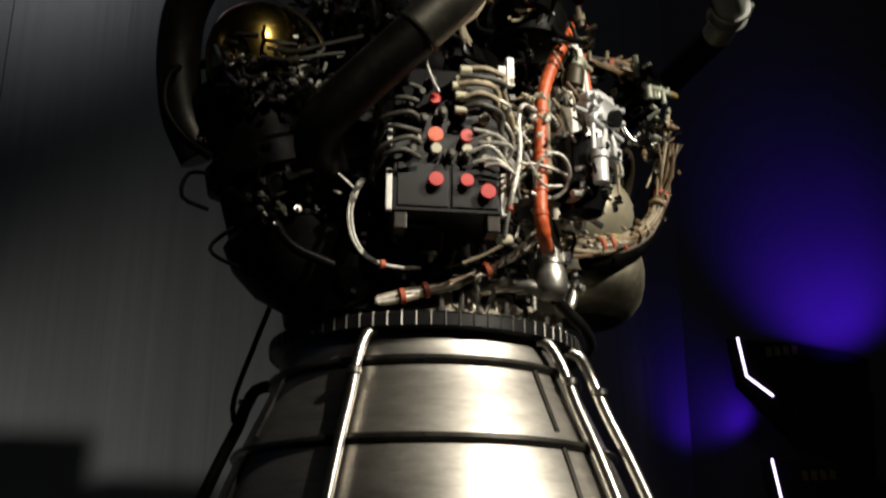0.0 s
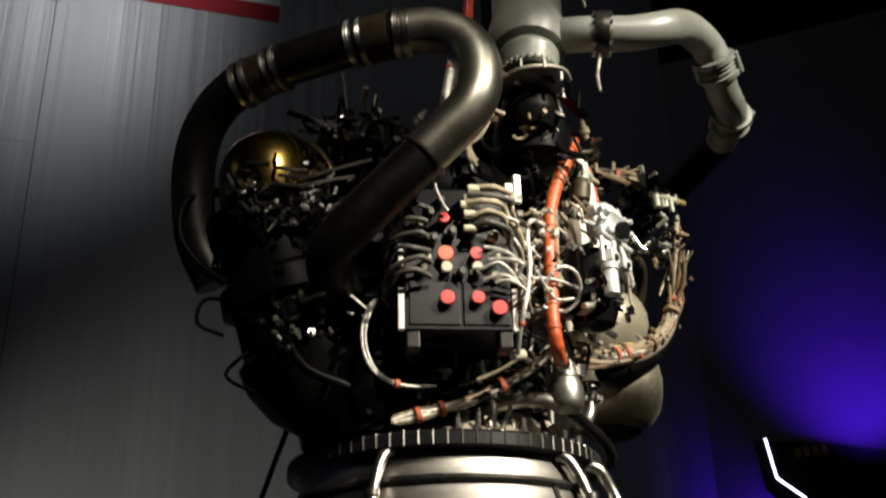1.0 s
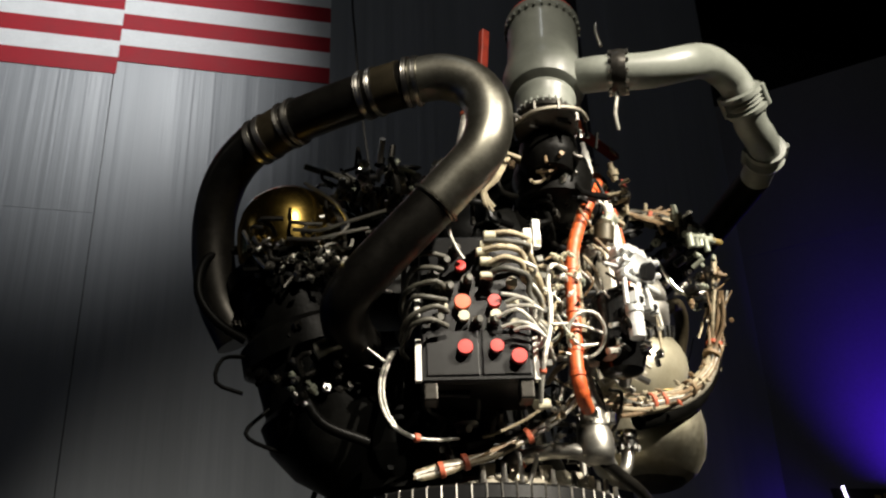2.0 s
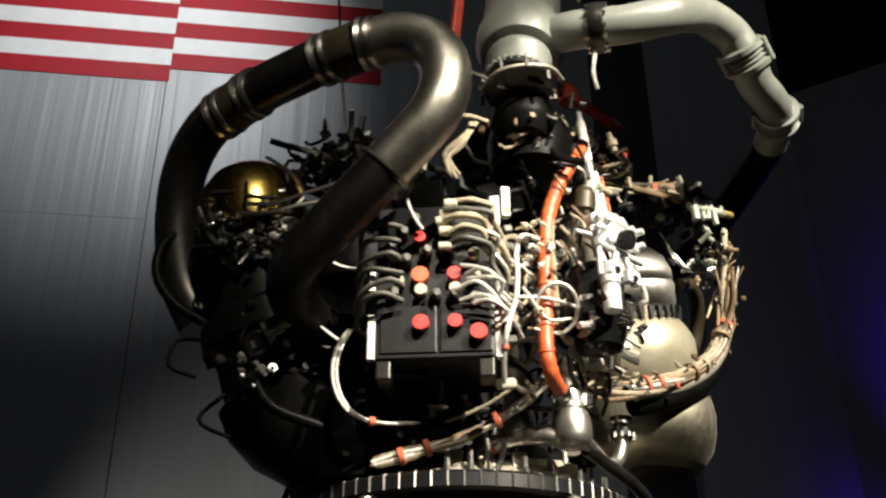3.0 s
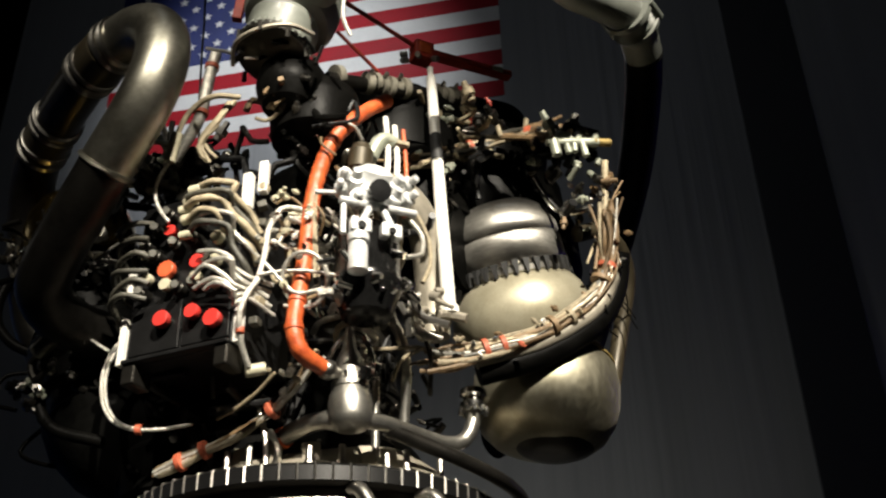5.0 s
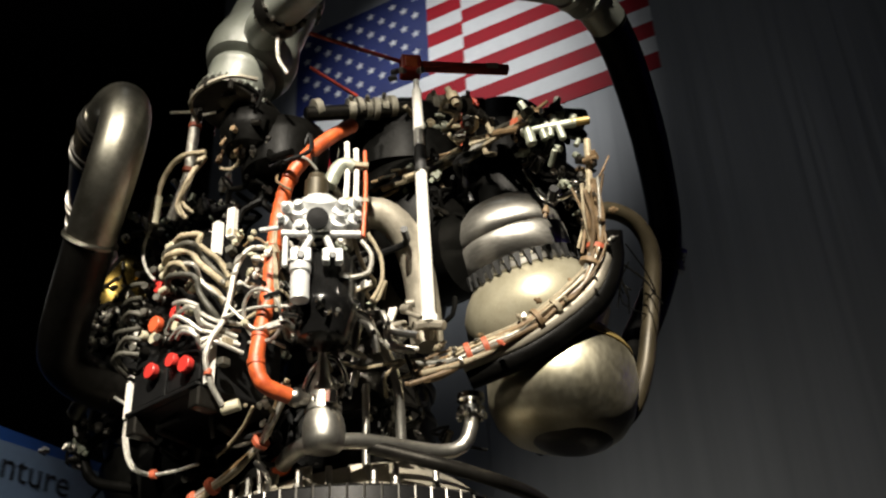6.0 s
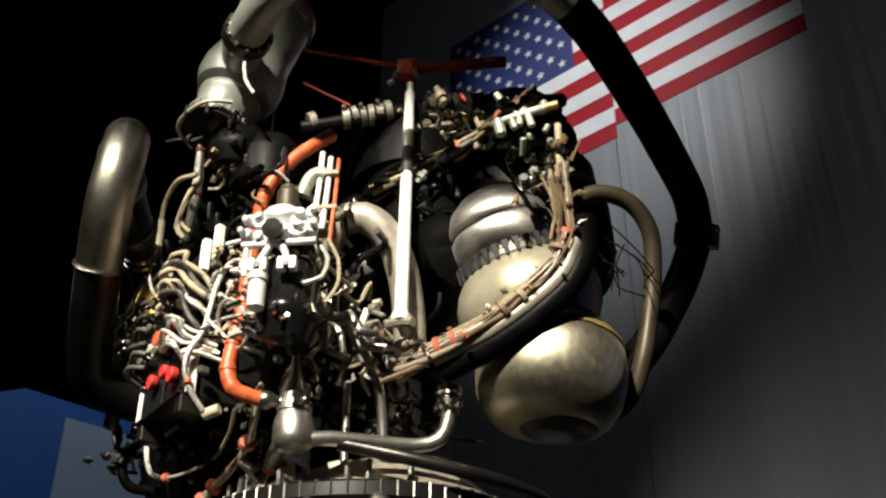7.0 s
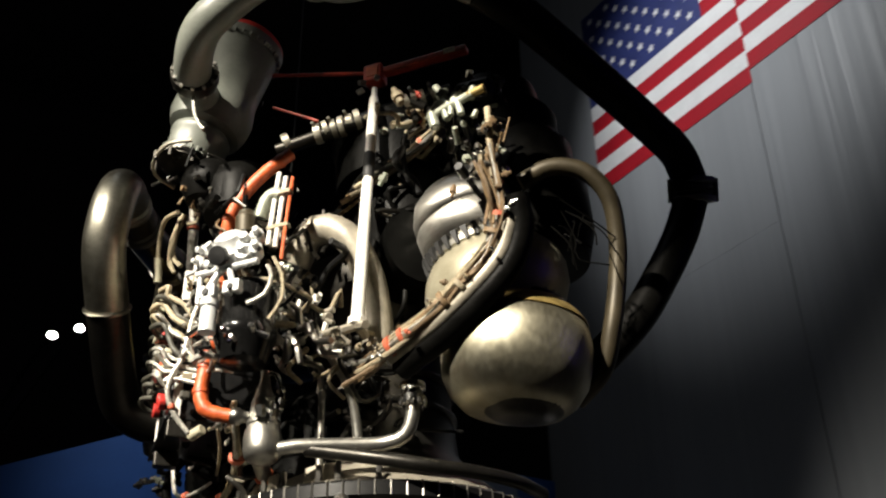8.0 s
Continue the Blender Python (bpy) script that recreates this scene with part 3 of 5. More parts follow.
duct = tube("propellant_duct", DUCT[4:10], 0.088, "duct", engine, "large olive-grey metal duct bent over the front", 32, 0.02)
# both end lengths take a darker metal to stand for the light's falloff
tube("lower_length", DUCT[:5], 0.087, "dark", duct, "lower length of duct, darker for shade", 32, 0.02)
tube("rear_length", DUCT[9:], 0.0875, "dark", duct, "rear length of duct, darker for shade", 32, 0.02)


def collar_on(name, p, q, r, w, material, parent, seg=36):
    a, b = Vector(p), Vector(q)
    d = (b - a).normalized()
    lathe(name, [(-w, r - 0.006), (-w * 0.7, r + 0.006), (-w * 0.4, r + 0.004), (0, r + 0.007), (w * 0.4, r + 0.004), (w * 0.7, r + 0.006), (w, r - 0.006)], a, d, material, parent, "", seg)


for i, k, w in ((4, 0.05, 0.007), (8, 0.72, 0.012), (8, 0.98, 0.014), (9, 0.68, 0.014), (9, 0.92, 0.016), (10, 0.95, 0.014), (11, 0.12, 0.012), (11, 0.62, 0.016), (11, 0.85, 0.014)):
    p, q = Vector(DUCT[i]), Vector(DUCT[i + 1])
    collar_on("collar", p.lerp(q, k), p.lerp(q, k) + (q - p), 0.092, w, "steel" if w > 0.01 else "duct", duct)
for i in (9, 11):
    p, q = Vector(DUCT[i]), Vector(DUCT[i + 1])
    tube("sleeve", [p.lerp(q, 0.1), p.lerp(q, 0.35), p.lerp(q, 0.65)], 0.093, "olive", duct, "bronze-toned sleeve", 32)

# grey low-pressure pump on top and its long grey duct
GO = Vector((1.474, 3.205, 3.872))
GA = Vector((0.085, 0.165, 0.60)).normalized()
GM = basis(GO, GA)
grey = lathe("low_pressure_pump", [(0.14, 0.11), (0.16, 0.15), (0.21, 0.168), (0.27, 0.170), (0.32, 0.160), (0.35, 0.152), (0.38, 0.150), (0.60, 0.150), (0.615, 0.163), (0.65, 0.163), (0.66, 0.15)], GO, GA, "primer", engine, "grey-green painted low-pressure pump", 56)
lathe("protective_cover", [(0.65, 0.155), (0.675, 0.155), (0.685, 0.145), (0.69, 0.05)], GO, GA, "redcap", grey, "red protective cover", 48)
lathe("lower_bowl", [(0.0, 0.085), (0.005, 0.098), (0.06, 0.114), (0.10, 0.119), (0.108, 0.125), (0.13, 0.125), (0.15, 0.11)], GO, GA, "primer", grey, "", 48)
lathe("bolted_flange", [(-0.04, 0.10), (-0.035, 0.125), (-0.005, 0.128), (0.002, 0.11)], GO, GA, "dark", grey, "", 40)
gb = mesh_of(*cylinder((0.124, 0, -0.02), (0.118, 0, 0.02), 0.006, 6), "primer", "rib")
gb2 = mesh_of(*cylinder((0.16, 0, 0.598), (0.16, 0, 0.622), 0.006, 6), "primer", "rib")
for k in range(30):
    placed("rib", gb, GM @ pose(0, 0, 0, 0, 0, k * 12), grey)
    placed("rib", gb2, GM @ pose(0, 0, 0, 0, 0, k * 12 + 4), grey)
rod("port_plug", GM @ Vector((0.05, -0.145, 0.42)), GM @ Vector((0.052, -0.156, 0.42)), 0.014, "dark", grey)
# inlet coloured near black for the shade under the pump
lathe("pump_inlet", [(-0.20, 0.05), (-0.19, 0.09), (-0.14, 0.115), (-0.12, 0.12), (-0.10, 0.12), (-0.05, 0.115), (-0.03, 0.10)], GO + Vector((0.04, 0.10, 0)), (0.05, 0.05, 1), "nearblack", engine, "pump inlet, near black for shade", 40)
for k in range(9):
    a_ = radians(k * 40)
    p_ = GM @ Vector((0.135 * math.cos(a_), 0.135 * math.sin(a_), -0.03))
    rod("inlet_bolt", p_, p_ + Vector((0, 0, -0.04)), 0.009, "dark", engine, "", 6)
GD = [(1.531, 3.287, 4.131), (1.678, 3.137, 4.084), (1.869, 3.057, 4.069), (2.015, 3.039, 4.109), (2.136, 3.110, 4.195), (2.246, 3.181, 4.243), (2.363, 3.247, 4.226), (2.424, 3.285, 4.152), (2.492, 3.368, 4.096), (2.603, 3.485, 4.106), (2.697, 3.618, 4.124), (2.729, 3.782, 4.091), (2.714, 4.002, 4.061), (2.659, 4.363, 3.982), (2.577, 4.728, 3.925), (2.525, 4.916, 3.890), (2.470, 5.035, 3.784), (2.409, 4.993, 3.597), (2.346, 4.908, 3.401), (2.271, 4.802, 3.205), (2.144, 4.649, 3.012), (1.965, 4.521, 2.881)]
gduct = tube("feed_duct", GD[:12], 0.073, "primer", engine, "long grey-green painted feed duct", 28, 0.02)
# the duct turns near black beyond the third bend
tube("black_length", GD[11:17], 0.0725, "nearblack", gduct, "black far length of duct", 28, 0.02)
tube("lower_length", GD[16:], 0.071, "nearblack", gduct, "", 28, 0.02)
for i in (7, 10, 16):
    a = Vector(GD[i])
    d = Vector(GD[i + 1]) - Vector(GD[i - 1])
    lathe("bellows", [(-0.055, 0.06), (-0.05, 0.090), (-0.03, 0.094), (-0.02, 0.074), (-0.01, 0.088), (0, 0.074), (0.01, 0.088), (0.02, 0.074), (0.03, 0.094), (0.05, 0.090), (0.055, 0.06)], a, d, "primer", gduct, "", 32)
    for s in (1, -1):
        side = d.normalized().cross(Vector((0, 0, 1))).normalized() * s * 0.088
        rod("hinge_strap", a - d.normalized() * 0.05 + side, a + d.normalized() * 0.05 + side, 0.018, "primer", gduct)
fl = Vector(GD[2]) * 0.45 + Vector(GD[1]) * 0.55
fd = Vector(GD[2]) - Vector(GD[1])
lathe("clamp_flange", [(-0.03, 0.06), (-0.028, 0.092), (-0.006, 0.095), (0.006, 0.095), (0.028, 0.092), (0.03, 0.06)], fl, fd, "dark", gduct, "dark bolted clamp flange", 32)
for k in range(12):
    m = basis(fl, fd) @ pose(0, 0, 0, 0, 0, k * 30)
    rod("clamp_bolt", m @ Vector((0.085, 0, -0.04)), m @ Vector((0.085, 0, 0.04)), 0.008, "steel", gduct, "", 6)

# controller case
BL, BR = Vector((0.985, 3.37, 2.815)), Vector((1.405, 3.285, 2.815))
U = (BR - BL).normalized()
N = Vector((U.y, -U.x, 0)).normalized()
BM = Matrix(((U.x, N.x, 0, BL.x), (U.y, N.y, 0, BL.y), (0, 0, 1, BL.z), (0, 0, 0, 1)))
BW, BH, BD = (BR - BL).length - 0.03, 0.585, 0.32
case = slab("controller_case", BM @ pose(BW / 2, -BD / 2, BH / 2), BW, BD, BH, "boxblack", engine, "black controller case covered with red and cream connector caps", 0.008)


def on_case(u, out, v):
    return BM @ Vector((u, out, v))


slab("lower_panel", BM @ pose(BW * 0.28, 0.006, 0.11), BW * 0.47, 0.012, 0.17, "boxblack", case, "", 0.003)
slab("lower_panel", BM @ pose(BW * 0.76, 0.006, 0.11), BW * 0.43, 0.012, 0.17, "boxblack", case, "", 0.003)
slab("bottom_lip", BM @ pose(BW * 0.5, 0.01, 0.008), BW * 0.98, 0.03, 0.014, "boxblack", case, "", 0.003)
slab("corner_bracket", BM @ pose(-0.012, 0.0, 0.085), 0.022, 0.03, 0.16, "strut", case, "white corner bracket", 0.003)
slab("corner_bracket", BM @ pose(BW + 0.012, 0.0, 0.545), 0.03, 0.03, 0.13, "strut", case, "white corner bracket", 0.003)
slab("corner_bracket", BM @ pose(BW + 0.012, -0.01, 0.09), 0.022, 0.03, 0.17, "strut", case, "white corner bracket", 0.003)
slab("corner_bracket", BM @ pose(-0.012, 0.0, 0.30), 0.018, 0.025, 0.09, "strut", case, "white corner bracket", 0.003)
for u in (0.03, BW - 0.03):
    slab("mount_foot", BM @ pose(u, -0.03, -0.03), 0.05, 0.09, 0.07, "dark", case, "", 0.006)


def connector(u, v, r, cap, length=0.045):
    body = rod("connector", on_case(u, 0, v), on_case(u, length * 0.6, v), r * 0.86, "dark", case, "", 16)
    lathe("cap", [(0, r * 0.94), (0.003, r), (length * 0.5, r), (length * 0.55, r * 0.93), (length * 0.56, 0.002)], on_case(u, length * 0.55, v), N, cap, body, {"redcap": "red cap", "orangecap": "orange cap", "cream": "cream cap"}.get(cap, ""), 20)


for u, v, r, cap in ((0.155, 0.135, 0.028, "redcap"), (0.268, 0.137, 0.025, "redcap"), (0.345, 0.092, 0.029, "redcap"), (0.152, 0.335, 0.030, "orangecap"), (0.268, 0.337, 0.025, "redcap"), (0.150, 0.50, 0.021, "redcap"),
                     (0.335, 0.42, 0.021, "cream"), (0.337, 0.325, 0.020, "cream"), (0.34, 0.235, 0.019, "cream"), (0.27, 0.275, 0.020, "cream"), (0.155, 0.272, 0.021, "cream"), (0.08, 0.315, 0.019, "cream")):
    connector(u, v * 0.88, r, cap)
for u, v in ((0.06, 0.36), (0.05, 0.41), (0.09, 0.46), (0.13, 0.51), (0.06, 0.23), (0.10, 0.355), (0.17, 0.385), (0.25, 0.445), (0.24, 0.515), (0.25, 0.385), (0.26, 0.22), (0.20, 0.22)):
    body = rod("connector", on_case(u, 0, v), on_case(u, 0.04 + 0.02 * RNG.random(), v), 0.022, "dark", case, "", 14)
    rod("backshell", on_case(u, 0.045, v), on_case(u + 0.012, 0.07, v - 0.004), 0.014, "dull", body, "", 12)

# ---- hoses, valves, struts and wiring of the engine ----


def jitter(p, s):
    return Vector(p) + Vector((RNG.uniform(-s, s), RNG.uniform(-s, s), RNG.uniform(-s, s)))


def bundle(name, pts, n, r, spread, material, parent, label="", flare=0.0):
    """n separate cables that run side by side along pts."""
    for i in range(n):
        a = 2 * math.pi * i / n + RNG.random()
        off = Vector((math.cos(a), math.sin(a) * 0.5, math.sin(a))) * spread * RNG.uniform(0.3, 1.0)
        line = []
        for k, p in enumerate(pts):
            end = abs(2 * k / (len(pts) - 1) - 1)
            line.append(jitter(Vector(p) + off * (1 + flare * end ** 3 * 3) * RNG.uniform(0.4, 1.2), spread * 0.35))
        tube(name, line, r * RNG.uniform(0.6, 1.3), material if isinstance(material, str) else RNG.choice(material), parent, label, 7, 0.025, 0.12)


def tie(p, d, r, parent, material="tie"):
    d = Vector(d).normalized()
    lathe("cable_tie", [(-0.010, r * 0.9), (-0.008, r), (0.008, r), (0.010, r * 0.9)], Vector(p), d, material, parent, "", 14)


# orange hose
HOSE = [(1.794, 3.514, 3.831), (1.759, 3.443, 3.753), (1.705, 3.376, 3.653), (1.649, 3.341, 3.547), (1.603, 3.350, 3.427), (1.581, 3.355, 3.303), (1.571, 3.351, 3.122), (1.558, 3.336, 2.961), (1.554, 3.328, 2.865), (1.568, 3.343, 2.802), (1.588, 3.377, 2.780), (1.617, 3.426, 2.768)]
hose = tube("orange_hose", HOSE, 0.0255, "orange", engine, "orange silicone-wrapped hose", 16, 0.012, 0.10)
for i in (3, 5, 6, 7, 8):
    tie(HOSE[i], Vector(HOSE[i + 1]) - Vector(HOSE[i - 1]), 0.030, hose, "orange")
lathe("end_fitting", [(0, 0.026), (0.01, 0.032), (0.03, 0.032), (0.04, 0.024), (0.06, 0.02)], HOSE[-1], (0.4, 0.6, -0.05), "steel", hose, "", 12)
bundle("sense_line", [(1.66, 3.36, 3.62), (1.61, 3.345, 3.5), (1.60, 3.335, 3.36), (1.60, 3.345, 3.2), (1.61, 3.36, 3.05)], 2, 0.006, 0.008, "cable", engine)
v, f = sweep([Vector((1.592, 3.30, 3.012)) + Vector((0.072 * math.cos(a * 0.22), -0.038 * math.sin(a * 0.22), 0.076 * math.sin(a * 0.22))) for a in range(31)], 0.0068, 8)
link("wire_loop", v, f, "wire", engine, "pale loop of wire round the orange hose")
tube("wire_lead", [(1.45, 3.27, 3.03), (1.52, 3.29, 3.045), (1.60, 3.30, 3.04), (1.68, 3.33, 3.03)], 0.006, "wire", engine, "", 7)
tube("wire_lead", [(1.47, 3.27, 3.07), (1.53, 3.30, 3.0), (1.57, 3.31, 2.97), (1.65, 3.33, 2.99)], 0.006, "wire", engine, "", 7)

# cables from the controller case, right-hand side
for i, (v0, r, m_) in enumerate(((0.545, 0.015, "cable"), (0.515, 0.013, "dull"), (0.485, 0.014, "cable"), (0.45, 0.014, "cable"), (0.42, 0.010, "wire"), (0.39, 0.012, "dull"))):
    u0 = 0.225 + 0.05 * RNG.random()
    v0 += RNG.uniform(-0.012, 0.012)
    line = [on_case(u0, 0.075, v0), on_case(u0 + 0.07, 0.095, v0 + 0.004), on_case(u0 + 0.14, 0.085, v0 - 0.015), on_case(BW - 0.01, 0.055, v0 - 0.05), on_case(BW + 0.03, 0.02, v0 - 0.105), on_case(BW + 0.055, -0.04, v0 - 0.16)]
    c = tube("controller_cable", [jitter(p, 0.016) for p in line], r * RNG.uniform(0.7, 1.0), m_, case, "tan braided controller cable", 10, 0.015, 0.16)
    rod("strain_relief", line[0] - U * 0.025, line[0] + U * 0.02, r * 1.25, "cream", c, "", 12)
    rod("connector", on_case(u0 - 0.01, 0.0, v0), on_case(u0 - 0.01, 0.075, v0), r * 1.2, "dark", c, "", 12)
for i, v0 in enumerate((0.30, 0.275, 0.25, 0.225, 0.19, 0.165)):
    u0 = 0.28 + 0.02 * (i % 3)
    line = [on_case(u0, 0.07, v0), on_case(u0 + 0.06, 0.085, v0 + 0.003), on_case(u0 + 0.12, 0.07, v0 - 0.025), on_case(BW + 0.01, 0.045, v0 - 0.06), on_case(BW + 0.04, 0.01, v0 - 0.09 + 0.012 * i), on_case(BW + 0.08, -0.07, v0 - 0.095 + 0.01 * i)]
    tube("controller_wire", [jitter(p, 0.012) for p in line], 0.0075, "wire", case, "pale silver controller wire", 8, 0.02)
# the winding pale cable down the side of the case
wind = tube("winding_cable", [(1.561, 3.348, 3.296), (1.508, 3.336, 3.308), (1.479, 3.322, 3.284), (1.461, 3.304, 3.210), (1.459, 3.291, 3.116), (1.447, 3.281, 3.026), (1.423, 3.255, 2.956), (1.406, 3.255, 2.888), (1.402, 3.296, 2.816), (1.411, 3.345, 2.760)], 0.0095, "wire", engine, "pale braided cable winding down beside the controller", 9, 0.02)
rod("plug", (1.395, 3.36, 2.752), (1.45, 3.385, 2.768), 0.020, "cream", wind, "cream plug")
tie((1.404, 3.275, 2.85), (0, 0, 1), 0.013, wind)
slab("junction_post", pose(1.43, 3.31, 3.42), 0.03, 0.03, 0.12, "strut", engine, "white post", 0.004)
for k in range(8):
    z = 3.38 - 0.07 * k
    slab("side_terminal", pose(1.43 + 0.012 * RNG.random(), 3.31, z, 0, RNG.uniform(-20, 20), RNG.uniform(-20, 20)), 0.03, 0.035, 0.026, "dull" if k % 3 else "cable", engine, "", 0.004)
# left-hand cables, in shade
for i, v0 in enumerate((0.465, 0.415, 0.355, 0.295, 0.245, 0.20)):
    u0 = 0.10 - 0.012 * (i % 2)
    line = [on_case(u0, 0.055, v0), on_case(u0 - 0.05, 0.085, v0 + 0.008), on_case(-0.02, 0.07, v0), on_case(-0.055, 0.02, v0 - 0.02), on_case(-0.065, -0.06, v0 - 0.04), on_case(-0.05, -0.15, v0 - 0.05)]
    tube("controller_cable", [jitter(p, 0.010) for p in line], 0.0098, "dull", case, "dull olive-grey controller cable", 10, 0.02)
# tall tan cable and its thin lead at the top of the case
tall = tube("tall_cable", [(1.36, 3.22, 3.70), (1.27, 3.20, 3.705), (1.19, 3.21, 3.665), (1.145, 3.225, 3.59), (1.125, 3.24, 3.52)], 0.010, "cable", engine, "tan cable arching over the controller", 10, 0.02)
tube("boot", [(1.145, 3.225, 3.59), (1.13, 3.235, 3.54), (1.12, 3.243, 3.49)], 0.019, "cream", tall, "cream rubber boot", 12)
tube("thin_lead", [(1.12, 3.243, 3.49), (1.085, 3.25, 3.44), (1.075, 3.255, 3.38), (1.10, 3.26, 3.31), (1.13, 3.27, 3.27)], 0.0065, "wire", tall, "", 8, 0.02)
bundle("thin_lead", [(1.32, 3.26, 3.72), (1.27, 3.24, 3.62), (1.22, 3.26, 3.56), (1.25, 3.28, 3.50)], 4, 0.008, 0.02, "cable", engine)
# grey tube with red collars behind the duct
tb = tube("sensor_tube", [(1.20, 3.33, 4.02), (1.185, 3.335, 3.95), (1.17, 3.345, 3.86), (1.15, 3.36, 3.76), (1.10, 3.38, 3.68), (1.05, 3.40, 3.62)], 0.021, "wire", engine, "pale tube with rust-red collars", 14)
tie((1.187, 3.335, 3.96), (0.1, 0, 1), 0.026, tb)
tie((1.155, 3.355, 3.775), (0.2, 0, 1), 0.026, tb)
slab("red_bar", pose(1.275, 3.34, 4.29, 0, 6, 20), 0.035, 0.03, 0.24, "redpaint", engine, "red painted bar", 0.004)

# lower left loop of wire
for dx in (0.0, 0.013):
    tube("loop_wire", [(0.902 + dx, 3.488, 2.979), (0.873 + dx, 3.476, 2.928), (0.852 + dx, 3.479, 2.842), (0.865 + dx, 3.485, 2.755), (0.906 + dx, 3.488, 2.691), (0.973 + dx, 3.501, 2.661), (1.056 + dx, 3.519, 2.66), (1.142 + dx, 3.542, 2.676)], 0.0062, "wire", engine, "pale looped wire below the controller", 8, 0.02)
tie((0.99, 3.504, 2.66), (1, 0.2, 0), 0.017, engine)
tube("loop_wire", [(0.79, 3.46, 2.985), (0.83, 3.46, 2.955), (0.87, 3.47, 2.93)], 0.006, "wire", engine, "", 7)
tube("loop_wire", [(1.24, 3.53, 2.68), (1.31, 3.51, 2.70), (1.39, 3.48, 2.735), (1.46, 3.44, 2.775)], 0.0065, "cable", engine, "", 8)
# lower bundle with rust-red ties
LOWB = [(1.012, 3.622, 2.555), (1.100, 3.599, 2.575), (1.186, 3.581, 2.601), (1.298, 3.570, 2.639), (1.420, 3.537, 2.694), (1.517, 3.485, 2.752), (1.585, 3.442, 2.820)]
bundle("lower_cable", LOWB, 9, 0.0085, 0.018, ("cable", "brown", "brown", "wire"), engine, "tan braided cable of the lower harness", 0.15)
for i in (1, 2, 4):
    tie(LOWB[i], Vector(LOWB[i + 1]) - Vector(LOWB[i - 1]), 0.031, engine)

# bleed valve with its Y of pipes
VX, VY = 1.675, 3.53
valve = lathe("bleed_valve", [(2.60, 0.02), (2.605, 0.05), (2.62, 0.064), (2.64, 0.069), (2.685, 0.069), (2.71, 0.064), (2.73, 0.056), (2.735, 0.060), (2.75, 0.060), (2.755, 0.052), (2.82, 0.046), (2.85, 0.034), (2.87, 0.024), (2.91, 0.018), (2.945, 0.012)], (VX + 0.071, VY + 0.048, 0), (-0.026, -0.018, 1), "bright", engine, "bare steel bleed valve", 32)
tube("valve_leg", [(VX + 0.01, VY, 2.93), (VX + 0.035, VY + 0.02, 2.92), (VX + 0.06, VY + 0.035, 2.86), (VX + 0.065, VY + 0.035, 2.80)], 0.009, "chrome", valve, "", 8)
tube("valve_leg", [(VX - 0.01, VY, 2.93), (VX - 0.05, VY - 0.01, 2.88), (VX - 0.085, VY - 0.01, 2.81)], 0.009, "chrome", valve, "", 8)
for q in ((0.07, 0.02, 2.795), (-0.06, -0.035, 2.79), (0.055, -0.04, 2.76)):
    rod("valve_nut", (VX + q[0], VY + q[1], q[2] - 0.022), (VX + q[0] * 1.1, VY + q[1] * 1.1, q[2] + 0.022), 0.020, "chrome", valve, "", 6)
tube("bleed_pipe", [(VX - 0.03, VY, 2.625), (1.60, 3.545, 2.645), (1.52, 3.59, 2.655), (1.43, 3.645, 2.645), (1.36, 3.69, 2.61), (1.32, 3.73, 2.55)], 0.030, "bright", engine, "bare steel bleed pipe", 18)
tie((1.42, 3.65, 2.642), (-0.8, 0.5, -0.2), 0.036, engine, "orange")
pipe = tube("bleed_pipe", [(VX + 0.03, VY + 0.02, 2.635), (1.75, 3.62, 2.65), (1.82, 3.75, 2.655), (1.90, 3.89, 2.66), (1.955, 3.945, 2.685), (1.985, 3.957, 2.75), (1.99, 3.955, 2.85)], 0.0255, "bright", engine, "bare steel bleed pipe", 18)
lathe("union_flange", [(-0.05, 0.028), (-0.045, 0.046), (-0.02, 0.048), (-0.012, 0.036), (0.0, 0.036), (0.008, 0.048), (0.03, 0.046), (0.035, 0.03)], (1.99, 3.955, 2.835), (0.02, 0, 1), "chrome", pipe, "polished union", 24)
for k in range(10):
    a = k * math.pi / 5
    rod("union_bolt", (1.99 + 0.046 * math.cos(a), 3.955 + 0.046 * math.sin(a), 2.778), (1.99 + 0.046 * math.cos(a), 3.955 + 0.046 * math.sin(a), 2.80), 0.008, "chrome", pipe, "", 6)
tube("drain_tube", [(1.76, 3.66, 2.64), (1.86, 3.74, 2.61), (1.97, 3.83, 2.575), (2.07, 3.97, 2.545), (2.11, 4.14, 2.535), (2.10, 4.32, 2.53), (2.03, 4.48, 2.53)], 0.024, "dark", engine, "dark drain tube along the flange", 14)
lathe("support_post", [(2.50, 0.018), (2.53, 0.022), (2.535, 0.014), (2.87, 0.013), (2.88, 0.016), (2.9, 0.01)], (1.70, 3.74, 0), (0, 0, 1), "bright", engine, "", 14)
rise = tube("riser_pipe", [(1.765, 3.86, 2.70), (1.775, 3.84, 2.80), (1.79, 3.80, 2.90), (1.79, 3.745, 2.98), (1.76, 3.70, 3.06), (1.75, 3.66, 3.14)], 0.0185, "bright", engine, "bare steel riser pipe", 14)
lathe("foot_flange", [(0, 0.035), (0.008, 0.038), (0.018, 0.034), (0.024, 0.022)], (1.762, 3.865, 2.69), (0, 0, 1), "chrome", rise, "", 12)
